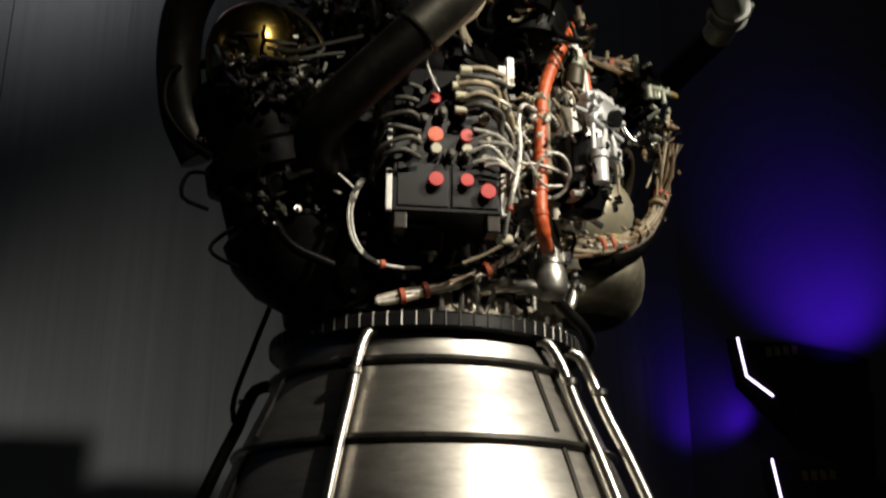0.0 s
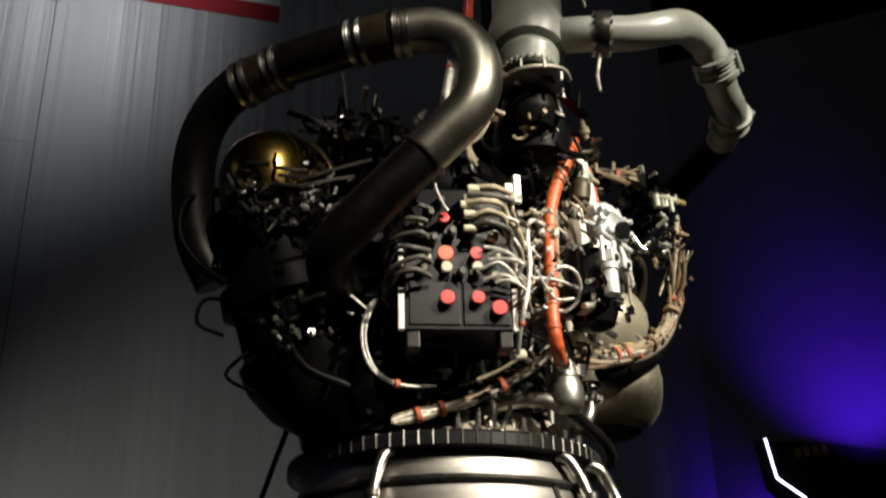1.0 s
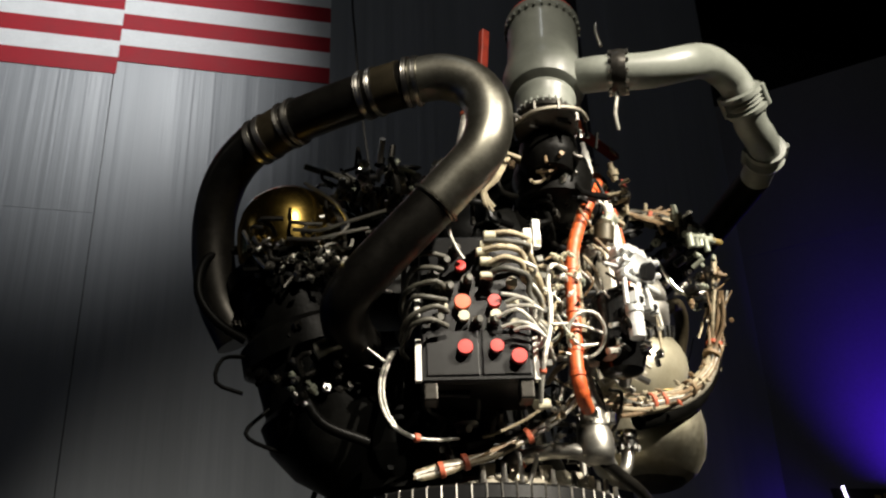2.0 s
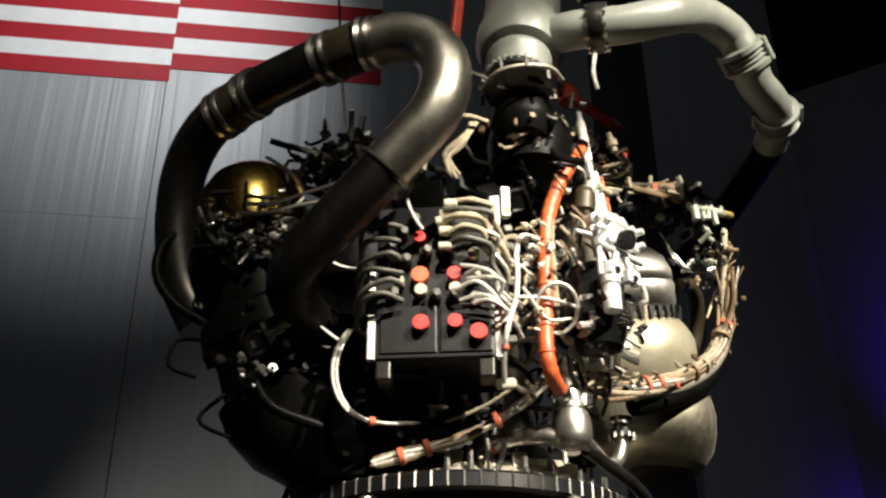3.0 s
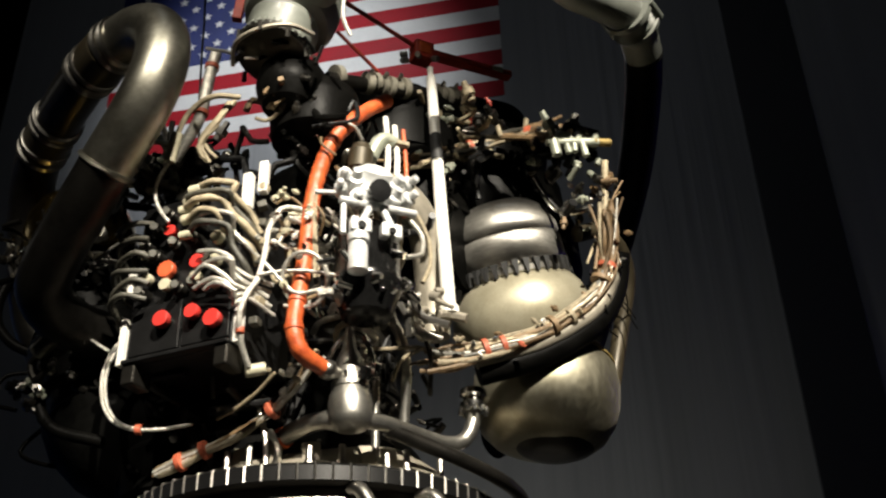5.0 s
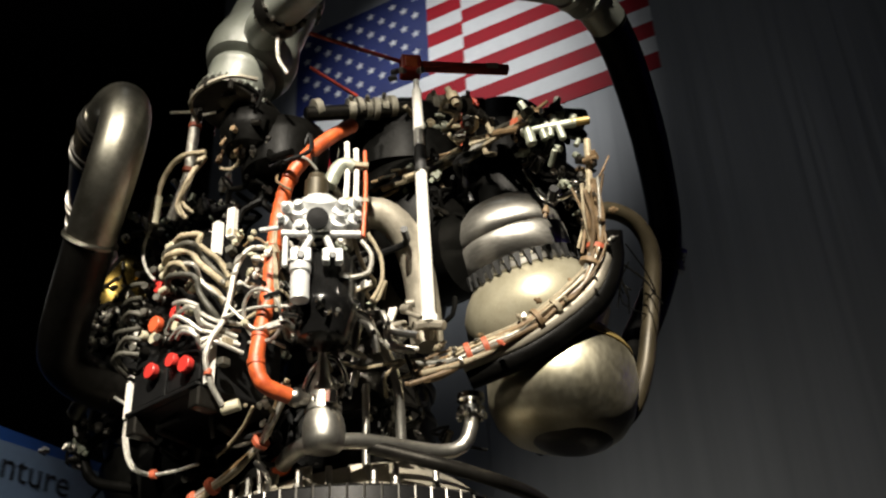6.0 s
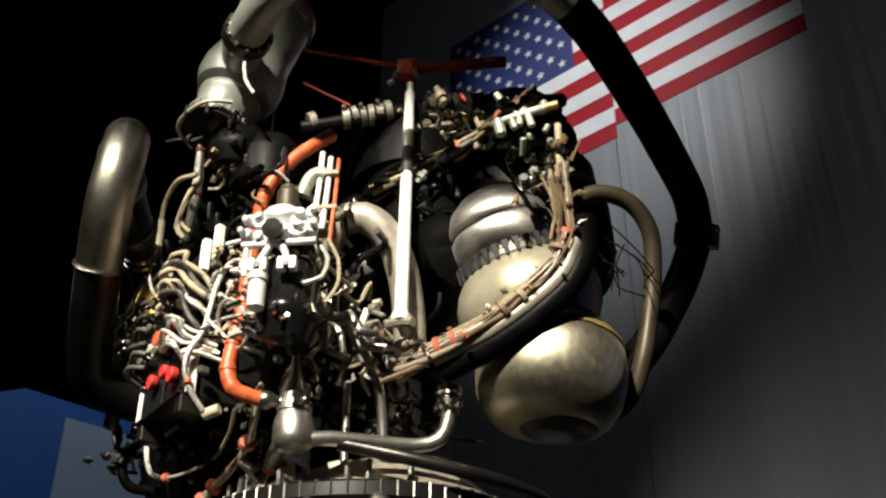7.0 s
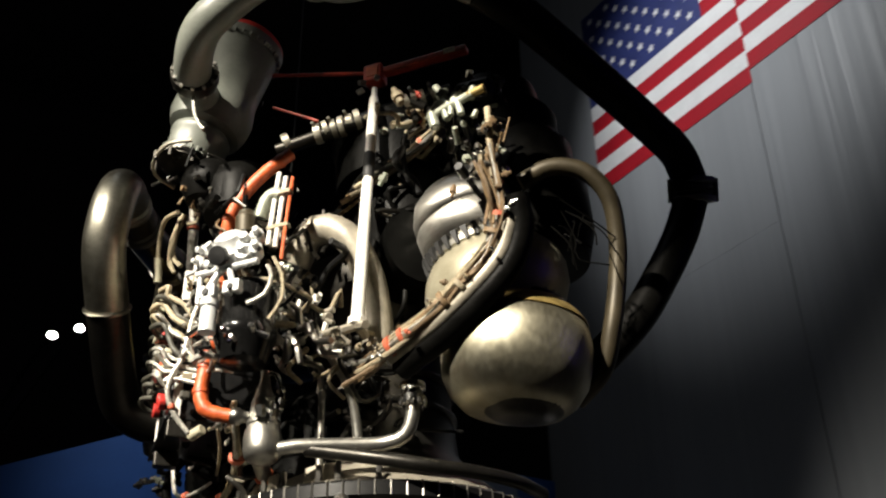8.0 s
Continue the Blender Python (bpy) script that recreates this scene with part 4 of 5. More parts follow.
for th in (-22, 4, 14, 33, 41, 56, 63, 78):
    p = around(th, 0.575, 2.56)
    lathe("flange_stud", [(0, 0.016), (0.012, 0.017), (0.03, 0.017), (0.035, 0.012), (0.07 + 0.03 * RNG.random(), 0.011)], around(th + RNG.uniform(-2, 2), 0.58, 2.512), (0, 0, 1), "steel", engine, "", 8)
for th in (-10, 8, 20, 33, 52, 60):
    p = around(th, 0.54, 2.585)
    slab("label_plate", pose(p.x, p.y, p.z, RNG.uniform(-20, 0), RNG.uniform(-8, 8), math.degrees(PHI) + 90 + th), 0.06, 0.012, 0.07, "hotgas", engine, "", 0.006)

# pale valve casting with its black actuator
VC = Vector((1.80, 3.31, 3.21))
VR = Vector((0.81, 0.586, 0))
VN = Vector((0.586, -0.81, 0))


def vc(a, b, z):
    """A point of the valve casting: a along its front, b out of it, z up."""
    return VC + VR * a + VN * b + Vector((0, 0, z))


casting = lathe("valve_casting", [(0, 0.05), (0.012, 0.072), (0.05, 0.076), (0.07, 0.06), (0.10, 0.058), (0.115, 0.035)], vc(0.0, -0.04, 0.085), VN * 0.7 + Vector((0, 0, 0.7)), "white", engine, "pale grey cast valve block", 24)
lathe("bore", [(0, 0.034), (0.01, 0.036), (0.03, 0.036), (0.032, 0.004)], vc(-0.005, 0.062, 0.055), VN + Vector((0, 0, -0.3)), "boxblack", casting, "dark bore", 20)
for a, z, s in ((-0.055, 0.10, 0.030), (0.06, 0.11, 0.034), (0.055, 0.06, 0.030), (-0.05, 0.05, 0.028), (0.0, 0.15, 0.034), (-0.09, 0.13, 0.022), (0.10, 0.14, 0.024), (0.10, 0.075, 0.024), (-0.10, 0.07, 0.02)):
    lathe("boss", [(0, s), (0.02, s * 1.05), (0.045, s), (0.05, s * 0.6), (0.075, s * 0.5), (0.078, 0.004)], vc(a, -0.01, z), (VN + VR * a * 4 + Vector((0, 0, RNG.uniform(-0.3, 0.4)))), "white", casting, "", 14)
rod("cross_bar", vc(-0.12, 0.035, 0.018), vc(0.135, 0.035, 0.022), 0.013, "white", casting, "", 12)
for a0, a1 in ((-0.02, -0.055), (0.02, 0.05)):
    rod("link_arm", vc(a0, 0.04, 0.012), vc(a1, 0.05, -0.065), 0.012, "white", casting, "", 10)
for a in (-0.075, -0.035, 0.025, 0.065):
    slab("lug", Matrix.Translation(vc(a, 0.045, -0.07)) @ pose(0, 0, 0, 0, 0, math.degrees(math.atan2(VR.y, VR.x))), 0.026, 0.035, 0.05, "white", casting, "", 0.006)
rod("eye", vc(-0.055, 0.045, -0.075), vc(-0.055, 0.068, -0.075), 0.014, "boxblack", casting, "", 12)
rod("eye", vc(0.045, 0.045, -0.075), vc(0.045, 0.068, -0.075), 0.012, "boxblack", casting, "", 12)
lathe("piston", [(0, 0.018), (0.005, 0.030), (0.09, 0.030), (0.10, 0.026), (0.105, 0.034), (0.13, 0.034), (0.135, 0.02)], vc(-0.055, 0.03, -0.225), (0, 0, 1), "white", casting, "", 20)
rod("side_rod", vc(-0.105, 0.03, -0.10), vc(-0.105, 0.03, 0.01), 0.010, "white", casting, "", 10)
rod("side_rod", vc(-0.125, 0.02, 0.05), vc(-0.19, 0.0, 0.05), 0.008, "white", casting, "", 8)
lathe("valve_actuator", [(-0.24, 0.05), (-0.23, 0.08), (-0.15, 0.106), (-0.14, 0.112), (-0.11, 0.112), (-0.10, 0.105), (0.04, 0.105), (0.07, 0.09), (0.08, 0.05)], vc(0.02, -0.095, -0.07), (0, 0, 1), "gloss", engine, "black cylindrical valve actuator", 32)
for k in range(14):
    p = vc(RNG.uniform(-0.12, 0.16), RNG.uniform(-0.03, 0.03), RNG.uniform(-0.28, -0.12))
    d = Vector((RNG.uniform(-1, 1), RNG.uniform(-1, 1), RNG.uniform(-0.5, 0.5))).normalized()
    rod("actuator_fitting", p, p + d * RNG.uniform(0.03, 0.06), RNG.uniform(0.007, 0.014), "chrome", engine, "", 8)
tube("actuator_line", [vc(0.14, -0.02, 0.03), vc(0.17, 0.0, -0.03), vc(0.16, 0.02, -0.11), vc(0.10, 0.035, -0.14)], 0.008, "wire", engine, "", 8)
tube("actuator_line", [vc(0.16, -0.02, 0.06), vc(0.20, -0.02, -0.02), vc(0.205, -0.02, -0.12), vc(0.17, 0.0, -0.2)], 0.007, "cable", engine, "", 8)
# olive can, pale elbow and the upright tubes above the casting
lathe("sensor_can", [(0, 0.03), (0.01, 0.042), (0.075, 0.042), (0.085, 0.034), (0.10, 0.03), (0.11, 0.012)], (1.735, 3.38, 3.44), (0.1, -0.1, 1), "olive", engine, "olive sensor can", 20)
tube("pale_elbow", [(1.76, 3.42, 3.52), (1.785, 3.43, 3.585), (1.81, 3.45, 3.61), (1.83, 3.47, 3.60)], 0.026, "green", engine, "", 14)
for dx, z0, z1, m_, r in ((0.0, 3.38, 3.72, "strut", 0.010), (0.028, 3.36, 3.69, "strut", 0.010), (0.055, 3.30, 3.68, "orange", 0.0075)):
    tube("upright_tube", [(1.81 + dx, 3.44 + dx * 0.6, z0), (1.815 + dx, 3.45 + dx * 0.6, (z0 + z1) / 2), (1.80 + dx, 3.47 + dx * 0.6, z1)], r, m_, engine, "orange line" if m_ == "orange" else "white upright tube", 8)
for z in (3.45, 3.60):
    slab("tube_clamp", pose(1.84, 3.465, z, 0, 0, 36), 0.09, 0.03, 0.018, "cable", engine, "", 0.003)

# white support strut and red bracket
strut = lathe("support_strut", [(0, 0.012), (0.01, 0.026), (0.04, 0.025), (0.66, 0.0228), (0.665, 0.020), (0.80, 0.020), (0.805, 0.022), (1.10, 0.0195), (1.12, 0.012), (1.16, 0.012)], (1.955, 3.745, 3.075), (-0.065, 0.09, 1.14), "strut", engine, "white enamelled support strut with a black band", 20)
sd = Vector((-0.065, 0.09, 1.14)).normalized()
lathe("black_band", [(0.668, 0.021), (0.67, 0.0228), (0.795, 0.0228), (0.798, 0.021)], (1.955, 3.745, 3.075), sd, "rubber", strut, "black band", 20)
lathe("end_nut", [(-0.03, 0.02), (-0.025, 0.034), (0.0, 0.036), (0.01, 0.028)], (1.955, 3.745, 3.085), sd, "strut", strut, "", 8)
for a in (0, 120, 240):
    q = Vector((1.955 + 0.06 * math.cos(radians(a)), 3.745 + 0.06 * math.sin(radians(a)), 3.04))
    rod("foot_lug", Vector((1.955, 3.745, 3.06)), q, 0.018, "hotgas", strut, "", 8)
bracket = slab("red_bracket", pose(1.85, 3.86, 4.335, 0, 0, 38), 0.085, 0.075, 0.085, "redpaint", engine, "red painted lifting bracket", 0.008)
slab("bracket_face", pose(1.85, 3.86, 4.335, 0, 0, 38) @ pose(0, -0.039, 0), 0.055, 0.006, 0.055, "orange", bracket, "", 0.004)
a0, a1 = Vector((1.86, 3.87, 4.345)), Vector((2.18, 4.12, 4.36))
slab("arm", basis((a0 + a1) / 2, a1 - a0), 0.045, 0.03, (a1 - a0).length, "redpaint", bracket, "red painted arm", 0.006)
slab("tag", basis(a0 + (a1 - a0) * 0.82, a1 - a0) @ pose(-0.024, 0, 0), 0.004, 0.026, 0.05, "cream", bracket, "pale tag", 0)
rod("arm", (1.845, 3.85, 4.35), (1.58, 3.48, 4.37), 0.009, "redpaint", bracket, "thin red rod", 10)
rod("arm", (1.60, 3.50, 4.19), (1.72, 3.66, 4.10), 0.007, "redpaint", bracket, "thin red rod", 10)
for q in ((-0.05, -0.03, -0.05), (0.05, -0.02, -0.055), (0.0, -0.05, -0.055), (-0.06, 0, 0.01)):
    rod("bracket_bolt", (1.85 + q[0], 3.86 + q[1], 4.335 + q[2]), (1.85 + q[0] * 1.5, 3.86 + q[1] * 1.6, 4.335 + q[2] * 1.25), 0.013, "steel", bracket, "", 8)

# ignition manifold bar with pale clamps
MA, MB = Vector((1.55, 3.55, 4.01)), Vector((2.05, 4.12, 4.23))
bar = rod("manifold_bar", MA, MB, 0.030, "dark", engine, "dark manifold bar with pale clamps")
for k, t in enumerate((0.06, 0.24, 0.285, 0.33, 0.375, 0.42, 0.465, 0.70, 0.745, 0.79, 0.835, 0.90)):
    p = MA.lerp(MB, t) + Vector((0, 0, 0.012 + RNG.uniform(-0.006, 0.01)))
    w, r = RNG.uniform(0.011, 0.016), RNG.uniform(0.038, 0.050)
    lathe("clamp", [(-w, r * 0.7), (-w * 0.9, r), (w * 0.9, r), (w, r * 0.7)], p, MB - MA + Vector((RNG.uniform(-0.06, 0.06), 0, RNG.uniform(-0.12, 0.12))), "pale", bar, "", 12)
    if k % 2:
        rod("clamp_screw", p + Vector((0.02, -0.03, 0.015)), p + Vector((0.035, -0.05, 0.02)), 0.009, "steel", bar, "", 6)
# upper harness from the strut to the connector block
UH = [(1.772, 3.805, 3.759), (1.887, 3.911, 3.839), (2.013, 3.996, 3.927), (2.139, 4.013, 3.966), (2.251, 3.980, 3.944), (2.341, 3.949, 3.915)]
bundle("upper_cable", UH, 20, 0.010, 0.040, ("cable", "brown", "brown", "dull"), engine, "tan cable of the upper harness", 0.9)
bundle("upper_cable", [(1.68, 3.86, 3.79), (1.74, 3.90, 3.83), (1.82, 3.93, 3.86), (1.9, 3.95, 3.87)], 4, 0.011, 0.016, "cable", engine, "tan cable of the upper harness")
for i in (2, 4):
    tie(UH[i], Vector(UH[i + 1]) - Vector(UH[i - 1]), 0.03, engine)
# connector block, upper right
cblock = slab("connector_block", pose(2.44, 3.98, 3.88, 8, 10, 25), 0.15, 0.10, 0.08, "boxblack", engine, "black connector block with grey-green plugs", 0.012)
rod("plug_bar", (2.33, 3.82, 3.775), (2.52, 3.90, 3.795), 0.017, "green", cblock, "grey-green plug bar", 12)
rod("yellow_plug", (2.50, 3.89, 3.793), (2.565, 3.92, 3.80), 0.016, "yellow", cblock, "yellow plug", 12)
for x, y, dz, s in ((2.355, 3.825, -0.07, 0.02), (2.40, 3.85, -0.05, 0.015), (2.44, 3.865, 0.045, 0.018), (2.46, 3.87, -0.06, 0.014), (2.37, 3.835, 0.04, 0.014), (2.50, 3.9, 0.05, 0.016)):
    rod("plug", (x, y, 3.785), (x + 0.01, y + 0.01, 3.785 + dz), s, "green", cblock, "grey-green plug", 12)
tube("plug_arch", [(2.36, 3.83, 3.76), (2.375, 3.83, 3.80), (2.41, 3.845, 3.81), (2.43, 3.86, 3.775), (2.43, 3.86, 3.74)], 0.012, "green", cblock, "", 10)
for k in range(18):
    p = Vector((2.44 + RNG.uniform(-0.12, 0.10), 3.96 + RNG.uniform(-0.06, 0.08), 3.62 + RNG.uniform(-0.08, 0.12)))
    d = Vector((RNG.uniform(-1, 1), RNG.uniform(-1, 1), RNG.uniform(-1, 1))).normalized()
    rod("plug", p, p + d * RNG.uniform(0.03, 0.07), RNG.uniform(0.009, 0.02), RNG.choice(("green", "dark", "steel", "boxblack")), cblock, "", 10)
tube("chrome_pipe", [(2.26, 4.0, 3.74), (2.285, 3.99, 3.67), (2.325, 3.985, 3.59), (2.36, 3.98, 3.555), (2.42, 3.97, 3.545), (2.47, 3.97, 3.56)], 0.0125, "chrome", engine, "polished bent pipe", 12)
# main right-hand harness
RH = [(1.879, 3.782, 2.921), (2.002, 3.814, 2.939), (2.119, 3.846, 2.973), (2.226, 3.884, 3.015), (2.346, 3.936, 3.095), (2.442, 3.992, 3.199), (2.497, 4.007, 3.320), (2.519, 3.975, 3.431), (2.527, 3.935, 3.547)]
bundle("harness_cable", RH, 13, 0.0068, 0.036, ("cable", "brown", "brown", "wire"), engine, "tan cable of the harness round the turbopump", 0.35)
bundle("harness_cable", [Vector(q) + Vector((0.0, -0.02, 0.012)) for q in RH[1:6]], 4, 0.0055, 0.018, ("wire", "cable"), engine, "pale wire of the harness")
bundle("fan_cable", [(2.47, 4.0, 3.33), (2.49, 4.0, 3.45), (2.515, 4.0, 3.56), (2.54, 4.0, 3.66)], 5, 0.005, 0.02, ("brown", "brown", "cable"), engine, "tan cable fanning upwards", 2.2)
tube("fan_stick", [(2.475, 4.0, 3.36), (2.51, 3.975, 3.52), (2.535, 3.95, 3.74)], 0.013, "cable", engine, "tan cable sleeve", 8)
for i in (2, 4, 6):
    tie(RH[i], Vector(RH[i + 1]) - Vector(RH[i - 1]), 0.036, engine, "tie" if i != 4 else "cable")
tube("fat_sleeve", [Vector(q) + Vector((0.02, 0.035, -0.012)) for q in RH[1:7]], 0.030, "hotgas", engine, "pale grey sleeved line", 14)
# added black line, stands for the harness's shadow band on the turbopump
tube("shade_pipe", [Vector(q) + Vector((0.02, 0.075, -0.04)) for q in RH[1:8]], 0.046, "nearblack", engine, "black line added behind the harness as its shadow", 16)
bundle("harness_lead", [(1.86, 3.68, 3.12), (1.84, 3.665, 3.03), (1.86, 3.67, 2.975), (1.93, 3.70, 2.955)], 3, 0.0085, 0.012, "wire", engine, "pale lead")
# terminal clutter between strut foot and harness
for k in range(15):
    p = Vector((1.90 + RNG.uniform(-0.10, 0.10), 3.70 + RNG.uniform(-0.07, 0.07), 3.07 + RNG.uniform(-0.10, 0.07)))
    d = Vector((RNG.uniform(-1, 1), RNG.uniform(-1, 1), RNG.uniform(-0.6, 0.6))).normalized()
    rod("strut_fitting", p, p + d * RNG.uniform(0.03, 0.075), RNG.uniform(0.008, 0.018), RNG.choice(("hotgas", "hotgas", "steel", "cable")), engine, "", 10)

# pale hot gas elbow behind the strut and the olive pipe behind the pump
tube("hot_gas_elbow", [(1.66, 3.62, 3.42), (1.73, 3.64, 3.52), (1.80, 3.69, 3.535), (1.855, 3.76, 3.47), (1.87, 3.83, 3.34), (1.87, 3.87, 3.18), (1.87, 3.88, 3.05)], 0.060, "hotgas", engine, "pale grey hot gas elbow", 24)
tube("olive_pipe", [(2.390, 4.190, 3.578), (2.472, 4.271, 3.628), (2.543, 4.374, 3.605), (2.566, 4.462, 3.510), (2.529, 4.516, 3.362), (2.487, 4.529, 3.201), (2.439, 4.521, 3.022), (2.364, 4.525, 2.894), (2.232, 4.510, 2.825)], 0.034, "olive", engine, "olive-brown pipe arching behind the turbopump", 18)
for k in range(10):
    a, b = jitter((2.45, 4.33, 3.44), 0.08), jitter((2.50, 4.42, 3.3), 0.09)
    tube("loose_wire", [a, jitter((a + b) / 2, 0.05), b], 0.003, "nearblack", engine, "", 5)

# ---- shaded pipework ----


def tangle(n, centre, spread, material, rmin, rmax, name="fuel_line", bend=0.09, parent=None, label=""):
    for _ in range(n):
        p = Vector(centre) + Vector([max(-0.8, min(0.8, RNG.gauss(0, 0.45))) * s for s in spread])
        d = Vector((RNG.uniform(-1, 1), RNG.uniform(-1, 1), RNG.uniform(-1, 1))).normalized()
        line = [p]
        for _k in range(RNG.randint(3, 5)):
            ax = RNG.randrange(3)
            d = (d * 0.5 + Vector([(RNG.choice((-1, 1)) if i == ax else RNG.uniform(-0.3, 0.3)) for i in range(3)])).normalized()
            line.append(line[-1] + d * bend * RNG.uniform(0.6, 1.3))
        tube(name, line, RNG.uniform(rmin, rmax), material if isinstance(material, str) else RNG.choice(material), engine, label, 8, 0.025)


def fittings(n, centre, spread, materials, smin=0.008, smax=0.02, name="pipe_fitting"):
    for _ in range(n):
        p = Vector(centre) + Vector([max(-0.8, min(0.8, RNG.gauss(0, 0.45))) * s for s in spread])
        d = Vector((RNG.uniform(-1, 1), RNG.uniform(-1, 1), RNG.uniform(-1, 1))).normalized()
        r = RNG.uniform(smin, smax)
        n_ = r * RNG.uniform(2.2, 4)
        lathe(name, [(0, r * 0.5), (0.002, r * 0.62), (n_ * 0.3, r * 0.62), (n_ * 0.31, r), (n_ * 0.62, r), (n_ * 0.63, r * 0.55), (n_, r * 0.5)], p, d, RNG.choice(materials), engine, "", 6 if RNG.random() < 0.5 else 12)


tangle(16, (0.95, 3.62, 3.70), (0.26, 0.2, 0.10), ("nearblack", "dark", "green", "nearblack"), 0.008, 0.018, bend=0.06)
fittings(34, (0.98, 3.54, 3.70), (0.24, 0.14, 0.10), ("green", "nearblack", "dark", "nearblack", "steel"), 0.010, 0.03)
tangle(12, (0.60, 3.56, 3.36), (0.2, 0.12, 0.07), ("steel", "wire", "dark"), 0.005, 0.009, "thin_tube", 0.055)
fittings(34, (0.56, 3.54, 3.34), (0.22, 0.10, 0.07), ("chrome", "steel", "wire", "dark"), 0.008, 0.018)
for pts in ([(0.57, 3.58, 3.72), (0.64, 3.52, 3.64), (0.69, 3.45, 3.55), (0.72, 3.40, 3.44), (0.66, 3.41, 3.39)], [(0.38, 3.56, 3.45), (0.42, 3.52, 3.36), (0.46, 3.50, 3.30)], [(0.34, 3.56, 3.47), (0.39, 3.53, 3.35), (0.43, 3.50, 3.29)], [(0.52, 3.46, 3.44), (0.62, 3.43, 3.43), (0.72, 3.40, 3.46), (0.86, 3.36, 3.50)], [(0.50, 3.46, 3.40), (0.60, 3.42, 3.385), (0.70, 3.40, 3.41), (0.80, 3.40, 3.44)]):
    tube("thin_tube", pts, 0.0075, "steel", engine, "thin steel tube over the gold dome", 8)
# left-hand lines and fittings, mostly near black to stand for shade
tangle(22, (0.66, 3.75, 3.0), (0.2, 0.22, 0.22), ("nearblack", "nearblack", "dark"), 0.008, 0.02, bend=0.05)
fittings(30, (0.60, 3.74, 3.0), (0.22, 0.18, 0.28), ("nearblack", "nearblack", "dark"), 0.012, 0.03)
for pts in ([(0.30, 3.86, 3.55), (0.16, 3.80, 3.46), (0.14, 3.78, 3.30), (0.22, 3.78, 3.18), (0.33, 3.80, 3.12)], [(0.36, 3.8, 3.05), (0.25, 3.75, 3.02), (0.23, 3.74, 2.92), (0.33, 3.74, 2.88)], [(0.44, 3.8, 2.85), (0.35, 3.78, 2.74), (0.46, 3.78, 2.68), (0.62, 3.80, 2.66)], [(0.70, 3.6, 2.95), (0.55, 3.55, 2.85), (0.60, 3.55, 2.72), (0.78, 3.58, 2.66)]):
    tube("dark_line", [Vector(q) + Vector((0.05, 0, 0)) for q in pts], 0.02 if pts[0][2] > 3.3 or pts[0][0] > 0.6 else 0.008, "nearblack", engine, "dark pipe in the shade", 12)
tube("dark_line", [(0.62, 3.45, 2.95), (0.70, 3.42, 2.98), (0.78, 3.46, 2.985)], 0.03, "duct", engine, "", 12)
fittings(16, (0.62, 3.52, 2.9), (0.16, 0.1, 0.12), ("dark", "steel", "green"), 0.010, 0.022)
# middle, between the case and the turbopump
tangle(34, (1.62, 3.62, 3.25), (0.20, 0.16, 0.30), ("dark", "steel", "boxblack", "wire", "cable"), 0.006, 0.014)
fittings(48, (1.60, 3.60, 3.24), (0.2, 0.16, 0.28), ("steel", "chrome", "wire", "dark", "green", "strut"), 0.008, 0.022)
tangle(16, (1.50, 3.48, 3.62), (0.2, 0.12, 0.10), ("nearblack", "boxblack", "dark"), 0.006, 0.014)
fittings(18, (1.52, 3.38, 3.62), (0.2, 0.10, 0.10), ("chrome", "dark", "nearblack", "nearblack"), 0.008, 0.02)
tangle(20, (1.85, 3.98, 3.66), (0.24, 0.10, 0.16), ("dark", "nearblack", "boxblack"), 0.007, 0.016)
fittings(24, (1.90, 3.90, 3.72), (0.24, 0.12, 0.16), ("dark", "nearblack", "green", "cable"), 0.008, 0.022)
tangle(14, (1.66, 3.95, 2.85), (0.26, 0.10, 0.14), ("dark", "nearblack", "boxblack"), 0.006, 0.015)
fittings(14, (1.66, 3.92, 2.84), (0.26, 0.10, 0.14), ("nearblack", "dark", "dark", "steel"), 0.008, 0.018)
tangle(14, (1.96, 4.02, 3.97), (0.22, 0.10, 0.06), ("cable", "dark", "nearblack"), 0.006, 0.013, bend=0.06)
fittings(24, (1.92, 3.97, 4.05), (0.26, 0.12, 0.06), ("hotgas", "cable", "dark", "green", "redpaint"), 0.010, 0.026)
tangle(14, (1.20, 3.62, 2.70), (0.24, 0.12, 0.08), ("dark", "boxblack", "steel"), 0.007, 0.016)

# stray wires crossing between the case, the hose and the valve
for _ in range(11):
    a = Vector((RNG.uniform(1.43, 1.53), RNG.uniform(3.30, 3.40), RNG.uniform(2.92, 3.36)))
    b = a + Vector((RNG.uniform(0.03, 0.14), RNG.uniform(-0.01, 0.05), RNG.uniform(-0.10, 0.08)))
    mid = (a + b) / 2 + Vector((RNG.uniform(-0.03, 0.03), RNG.uniform(-0.04, 0.0), RNG.uniform(-0.05, 0.05)))
    tube("stray_wire", [a, mid, b, b + Vector((RNG.uniform(-0.02, 0.03), 0.06, RNG.uniform(-0.03, 0.02)))], RNG.uniform(0.004, 0.007), RNG.choice(("wire", "wire", "cable", "brown")), engine, "", 7, 0.02)
for _ in range(14):
    a = Vector((RNG.uniform(1.60, 1.78), RNG.uniform(3.30, 3.40), RNG.uniform(3.25, 3.62)))
    b = a + Vector((RNG.uniform(-0.04, 0.08), RNG.uniform(-0.01, 0.05), RNG.uniform(-0.16, -0.04)))
    tube("stray_wire", [a, (a + b) / 2 + Vector((RNG.uniform(-0.03, 0.03), -0.02, 0)), b], RNG.uniform(0.004, 0.008), RNG.choice(("wire", "cable", "steel", "brown")), engine, "", 7, 0.02)
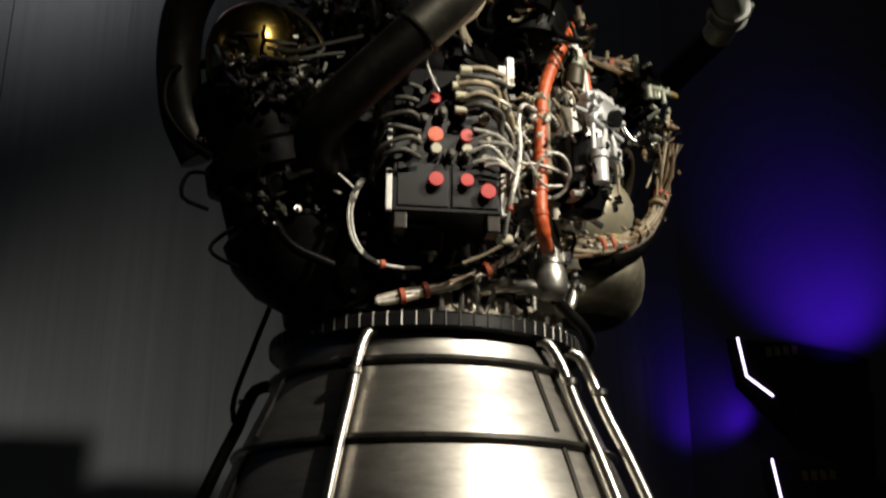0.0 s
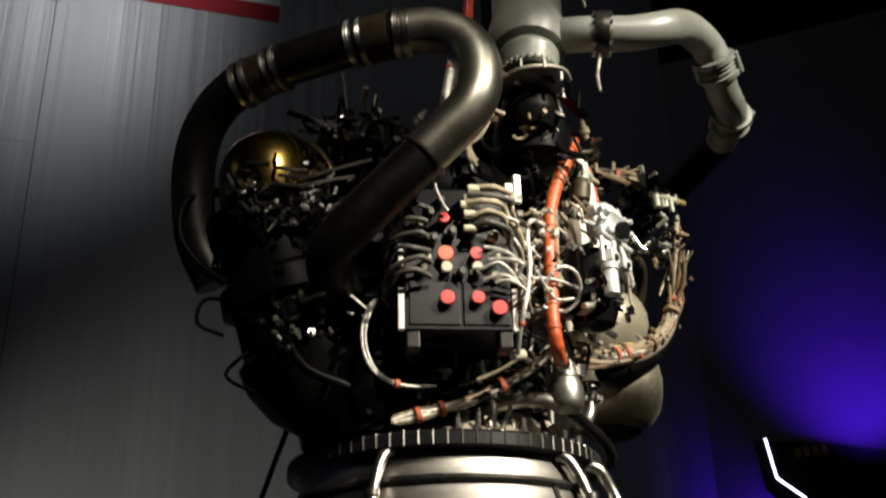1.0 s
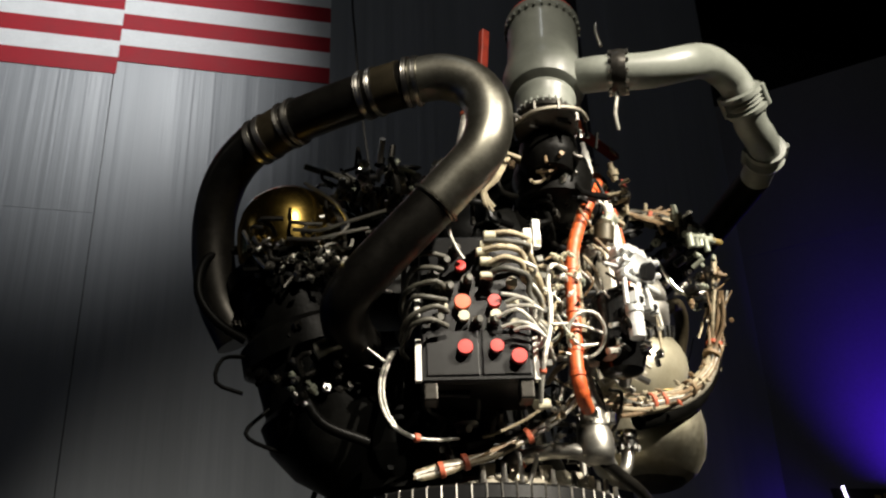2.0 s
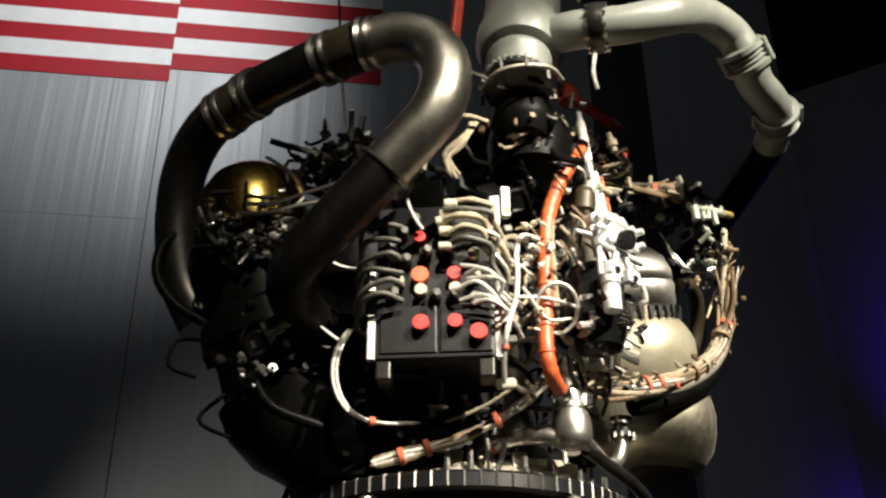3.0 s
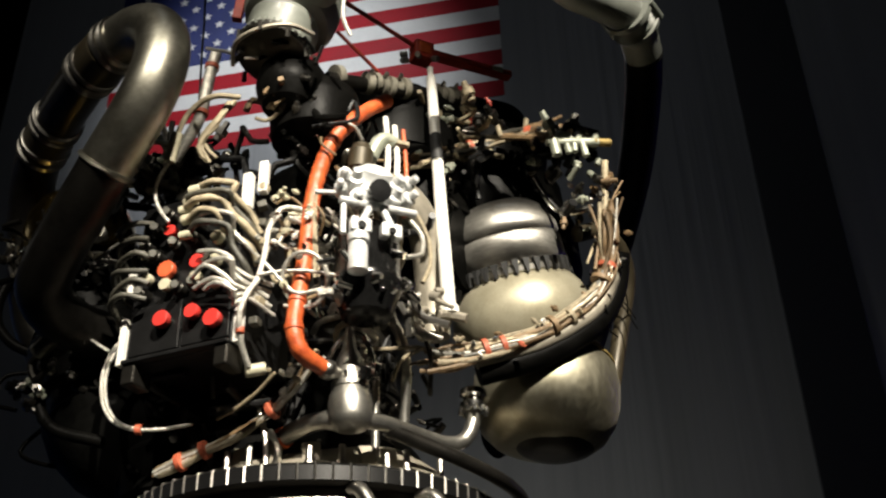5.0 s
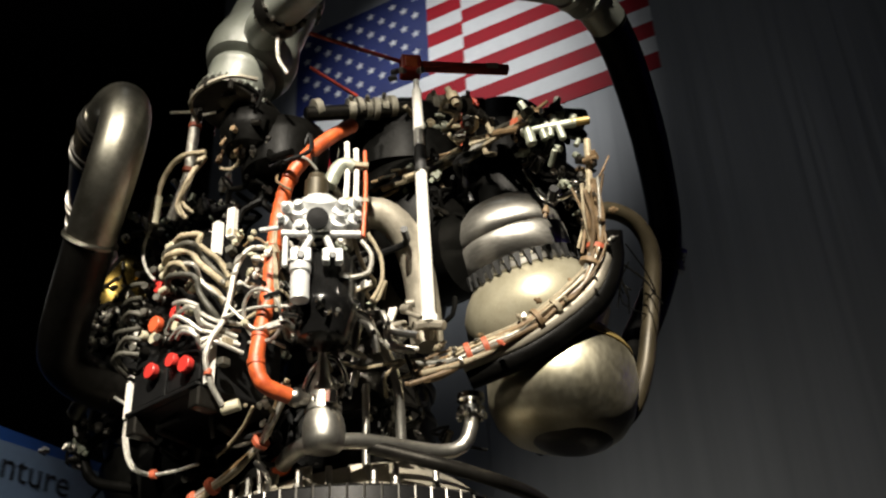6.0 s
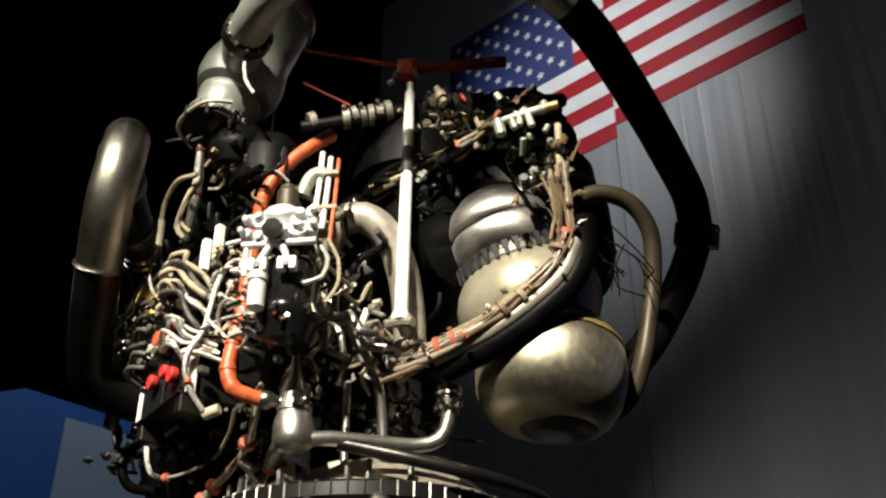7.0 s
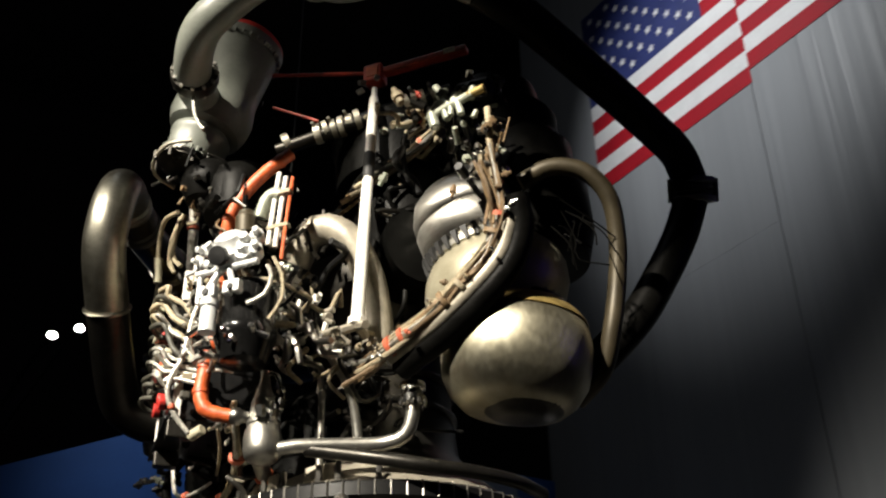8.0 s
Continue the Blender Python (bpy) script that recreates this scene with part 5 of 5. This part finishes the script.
# links and leads about the grey pump
tube("vent_lead", [(1.73, 3.12, 4.06), (1.75, 3.11, 3.98), (1.74, 3.13, 3.90), (1.76, 3.16, 3.84)], 0.007, "wire", engine, "pale vent lead", 8)
tube("vent_lead", [(1.70, 3.10, 4.20), (1.69, 3.11, 4.28), (1.70, 3.12, 4.33)], 0.007, "steel", engine, "", 8)
for k in range(10):
    p = Vector((1.42, 3.16, 3.84)) + Vector((RNG.uniform(-0.12, 0.25), RNG.uniform(-0.05, 0.06), RNG.uniform(-0.04, 0.03)))
    d = Vector((RNG.uniform(-1, 1), RNG.uniform(-0.5, 0.5), RNG.uniform(-0.3, 0.3))).normalized()
    rod("link_rod", p, p + d * RNG.uniform(0.04, 0.10), RNG.uniform(0.005, 0.010), RNG.choice(("steel", "nearblack", "dark", "nearblack")), engine, "", 8)
tube("belt_line", [(1.33, 3.20, 3.83), (1.38, 3.10, 3.835), (1.47, 3.07, 3.85), (1.57, 3.09, 3.865), (1.63, 3.16, 3.87)], 0.008, "hotgas", engine, "", 8)

# dark ring line and lines under the case, their shade put into the colour
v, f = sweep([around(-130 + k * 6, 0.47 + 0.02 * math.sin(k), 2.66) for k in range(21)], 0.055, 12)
link("ring_line", v, f, "nearblack", engine, "ring line, near black for shade")
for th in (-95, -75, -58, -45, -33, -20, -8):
    tube("shade_line", [around(th, 0.50, 2.54), around(th + RNG.uniform(-6, 6), 0.54, 2.62), around(th + RNG.uniform(-8, 8), 0.46, 2.74), around(th + RNG.uniform(-8, 8), 0.42, 2.86)], RNG.uniform(0.015, 0.035), "nearblack", engine, "black line in the shade", 10)
tangle(12, (1.05, 3.72, 2.72), (0.2, 0.12, 0.10), ("nearblack", "nearblack", "dark"), 0.01, 0.02, bend=0.05)

fittings(8, (1.70, 3.56, 2.83), (0.10, 0.05, 0.06), ("chrome", "bright"), 0.006, 0.012)
fittings(8, (1.50, 3.44, 2.76), (0.08, 0.05, 0.06), ("wire", "steel", "cable", "dark"), 0.007, 0.014)
fittings(10, (1.94, 3.80, 3.0), (0.12, 0.08, 0.06), ("steel", "wire", "cable", "hotgas"), 0.007, 0.016)
fittings(24, (2.46, 3.98, 3.6), (0.12, 0.10, 0.14), ("dark", "steel", "green", "brown"), 0.007, 0.018)
fittings(20, (1.50, 3.30, 3.18), (0.10, 0.06, 0.22), ("wire", "strut", "cream", "dark"), 0.007, 0.015)
tangle(14, (2.37, 4.03, 3.86), (0.13, 0.10, 0.05), ("nearblack", "boxblack", "dark", "dull"), 0.008, 0.016, bend=0.035)
fittings(26, (2.39, 3.99, 3.87), (0.13, 0.10, 0.06), ("nearblack", "dark", "boxblack", "green", "dull"), 0.012, 0.03)
tangle(5, (2.16, 4.10, 4.04), (0.16, 0.12, 0.06), ("nearblack", "dark", "dull"), 0.008, 0.016, bend=0.05)
tangle(12, (1.50, 3.32, 3.70), (0.12, 0.10, 0.07), ("dark", "cable", "nearblack", "brown"), 0.006, 0.012, bend=0.05)
fittings(14, (1.54, 3.30, 3.72), (0.12, 0.08, 0.07), ("dark", "steel", "nearblack", "cable"), 0.008, 0.018)
# braided sleeves and rust-stained cables wound into the harness
for k in range(4):
    line = [jitter(Vector(q) + Vector((0, 0, 0.012 * (k - 2.2))), 0.018) for q in RH[:7]]
    tube("braided_sleeve", line, 0.009 + 0.003 * (k % 2), ("brown", "cable", "brown", "dull")[k], engine, "brown braided sleeve of the harness", 10, 0.02, 0.14)
bundle("loose_lead", [Vector(q) + Vector((0, -0.015, -0.005)) for q in RH[1:7]], 7, 0.0045, 0.024, ("wire", "wire", "brown", "dull"), engine, "thin loose lead over the harness", 0.05)
for i in (1, 3, 5):
    tie((Vector(RH[i]) + Vector(RH[i + 1])) / 2, Vector(RH[i + 1]) - Vector(RH[i]), 0.040, engine, "tie" if i == 1 else "brown")
for q in RH[1:8]:
    fittings(7, q, (0.07, 0.05, 0.06), ("chrome", "brown", "cable", "steel", "tie"), 0.005, 0.012)
# bits round the gold dome
tangle(12, (0.55, 3.52, 3.46), (0.22, 0.06, 0.12), ("dark", "nearblack", "steel", "dark"), 0.006, 0.012, bend=0.05)
fittings(26, (0.60, 3.50, 3.40), (0.24, 0.06, 0.10), ("chrome", "steel", "dark", "nearblack"), 0.006, 0.014)
for k in range(8):
    a = k * math.pi / 4
    q = Vector((VX + 0.054 * math.cos(a), VY + 0.054 * math.sin(a), 2.745))
    rod("valve_bolt", q, q + Vector((0, 0, 0.03)), 0.007, "chrome", valve, "", 6)
# machinery under the arch of the large duct
tangle(26, (0.90, 3.72, 3.76), (0.32, 0.14, 0.15), ("nearblack", "dark", "steel", "dull", "nearblack"), 0.007, 0.018, bend=0.06)
fittings(40, (0.92, 3.66, 3.76), (0.32, 0.12, 0.14), ("nearblack", "dark", "steel", "green", "dull"), 0.010, 0.028)
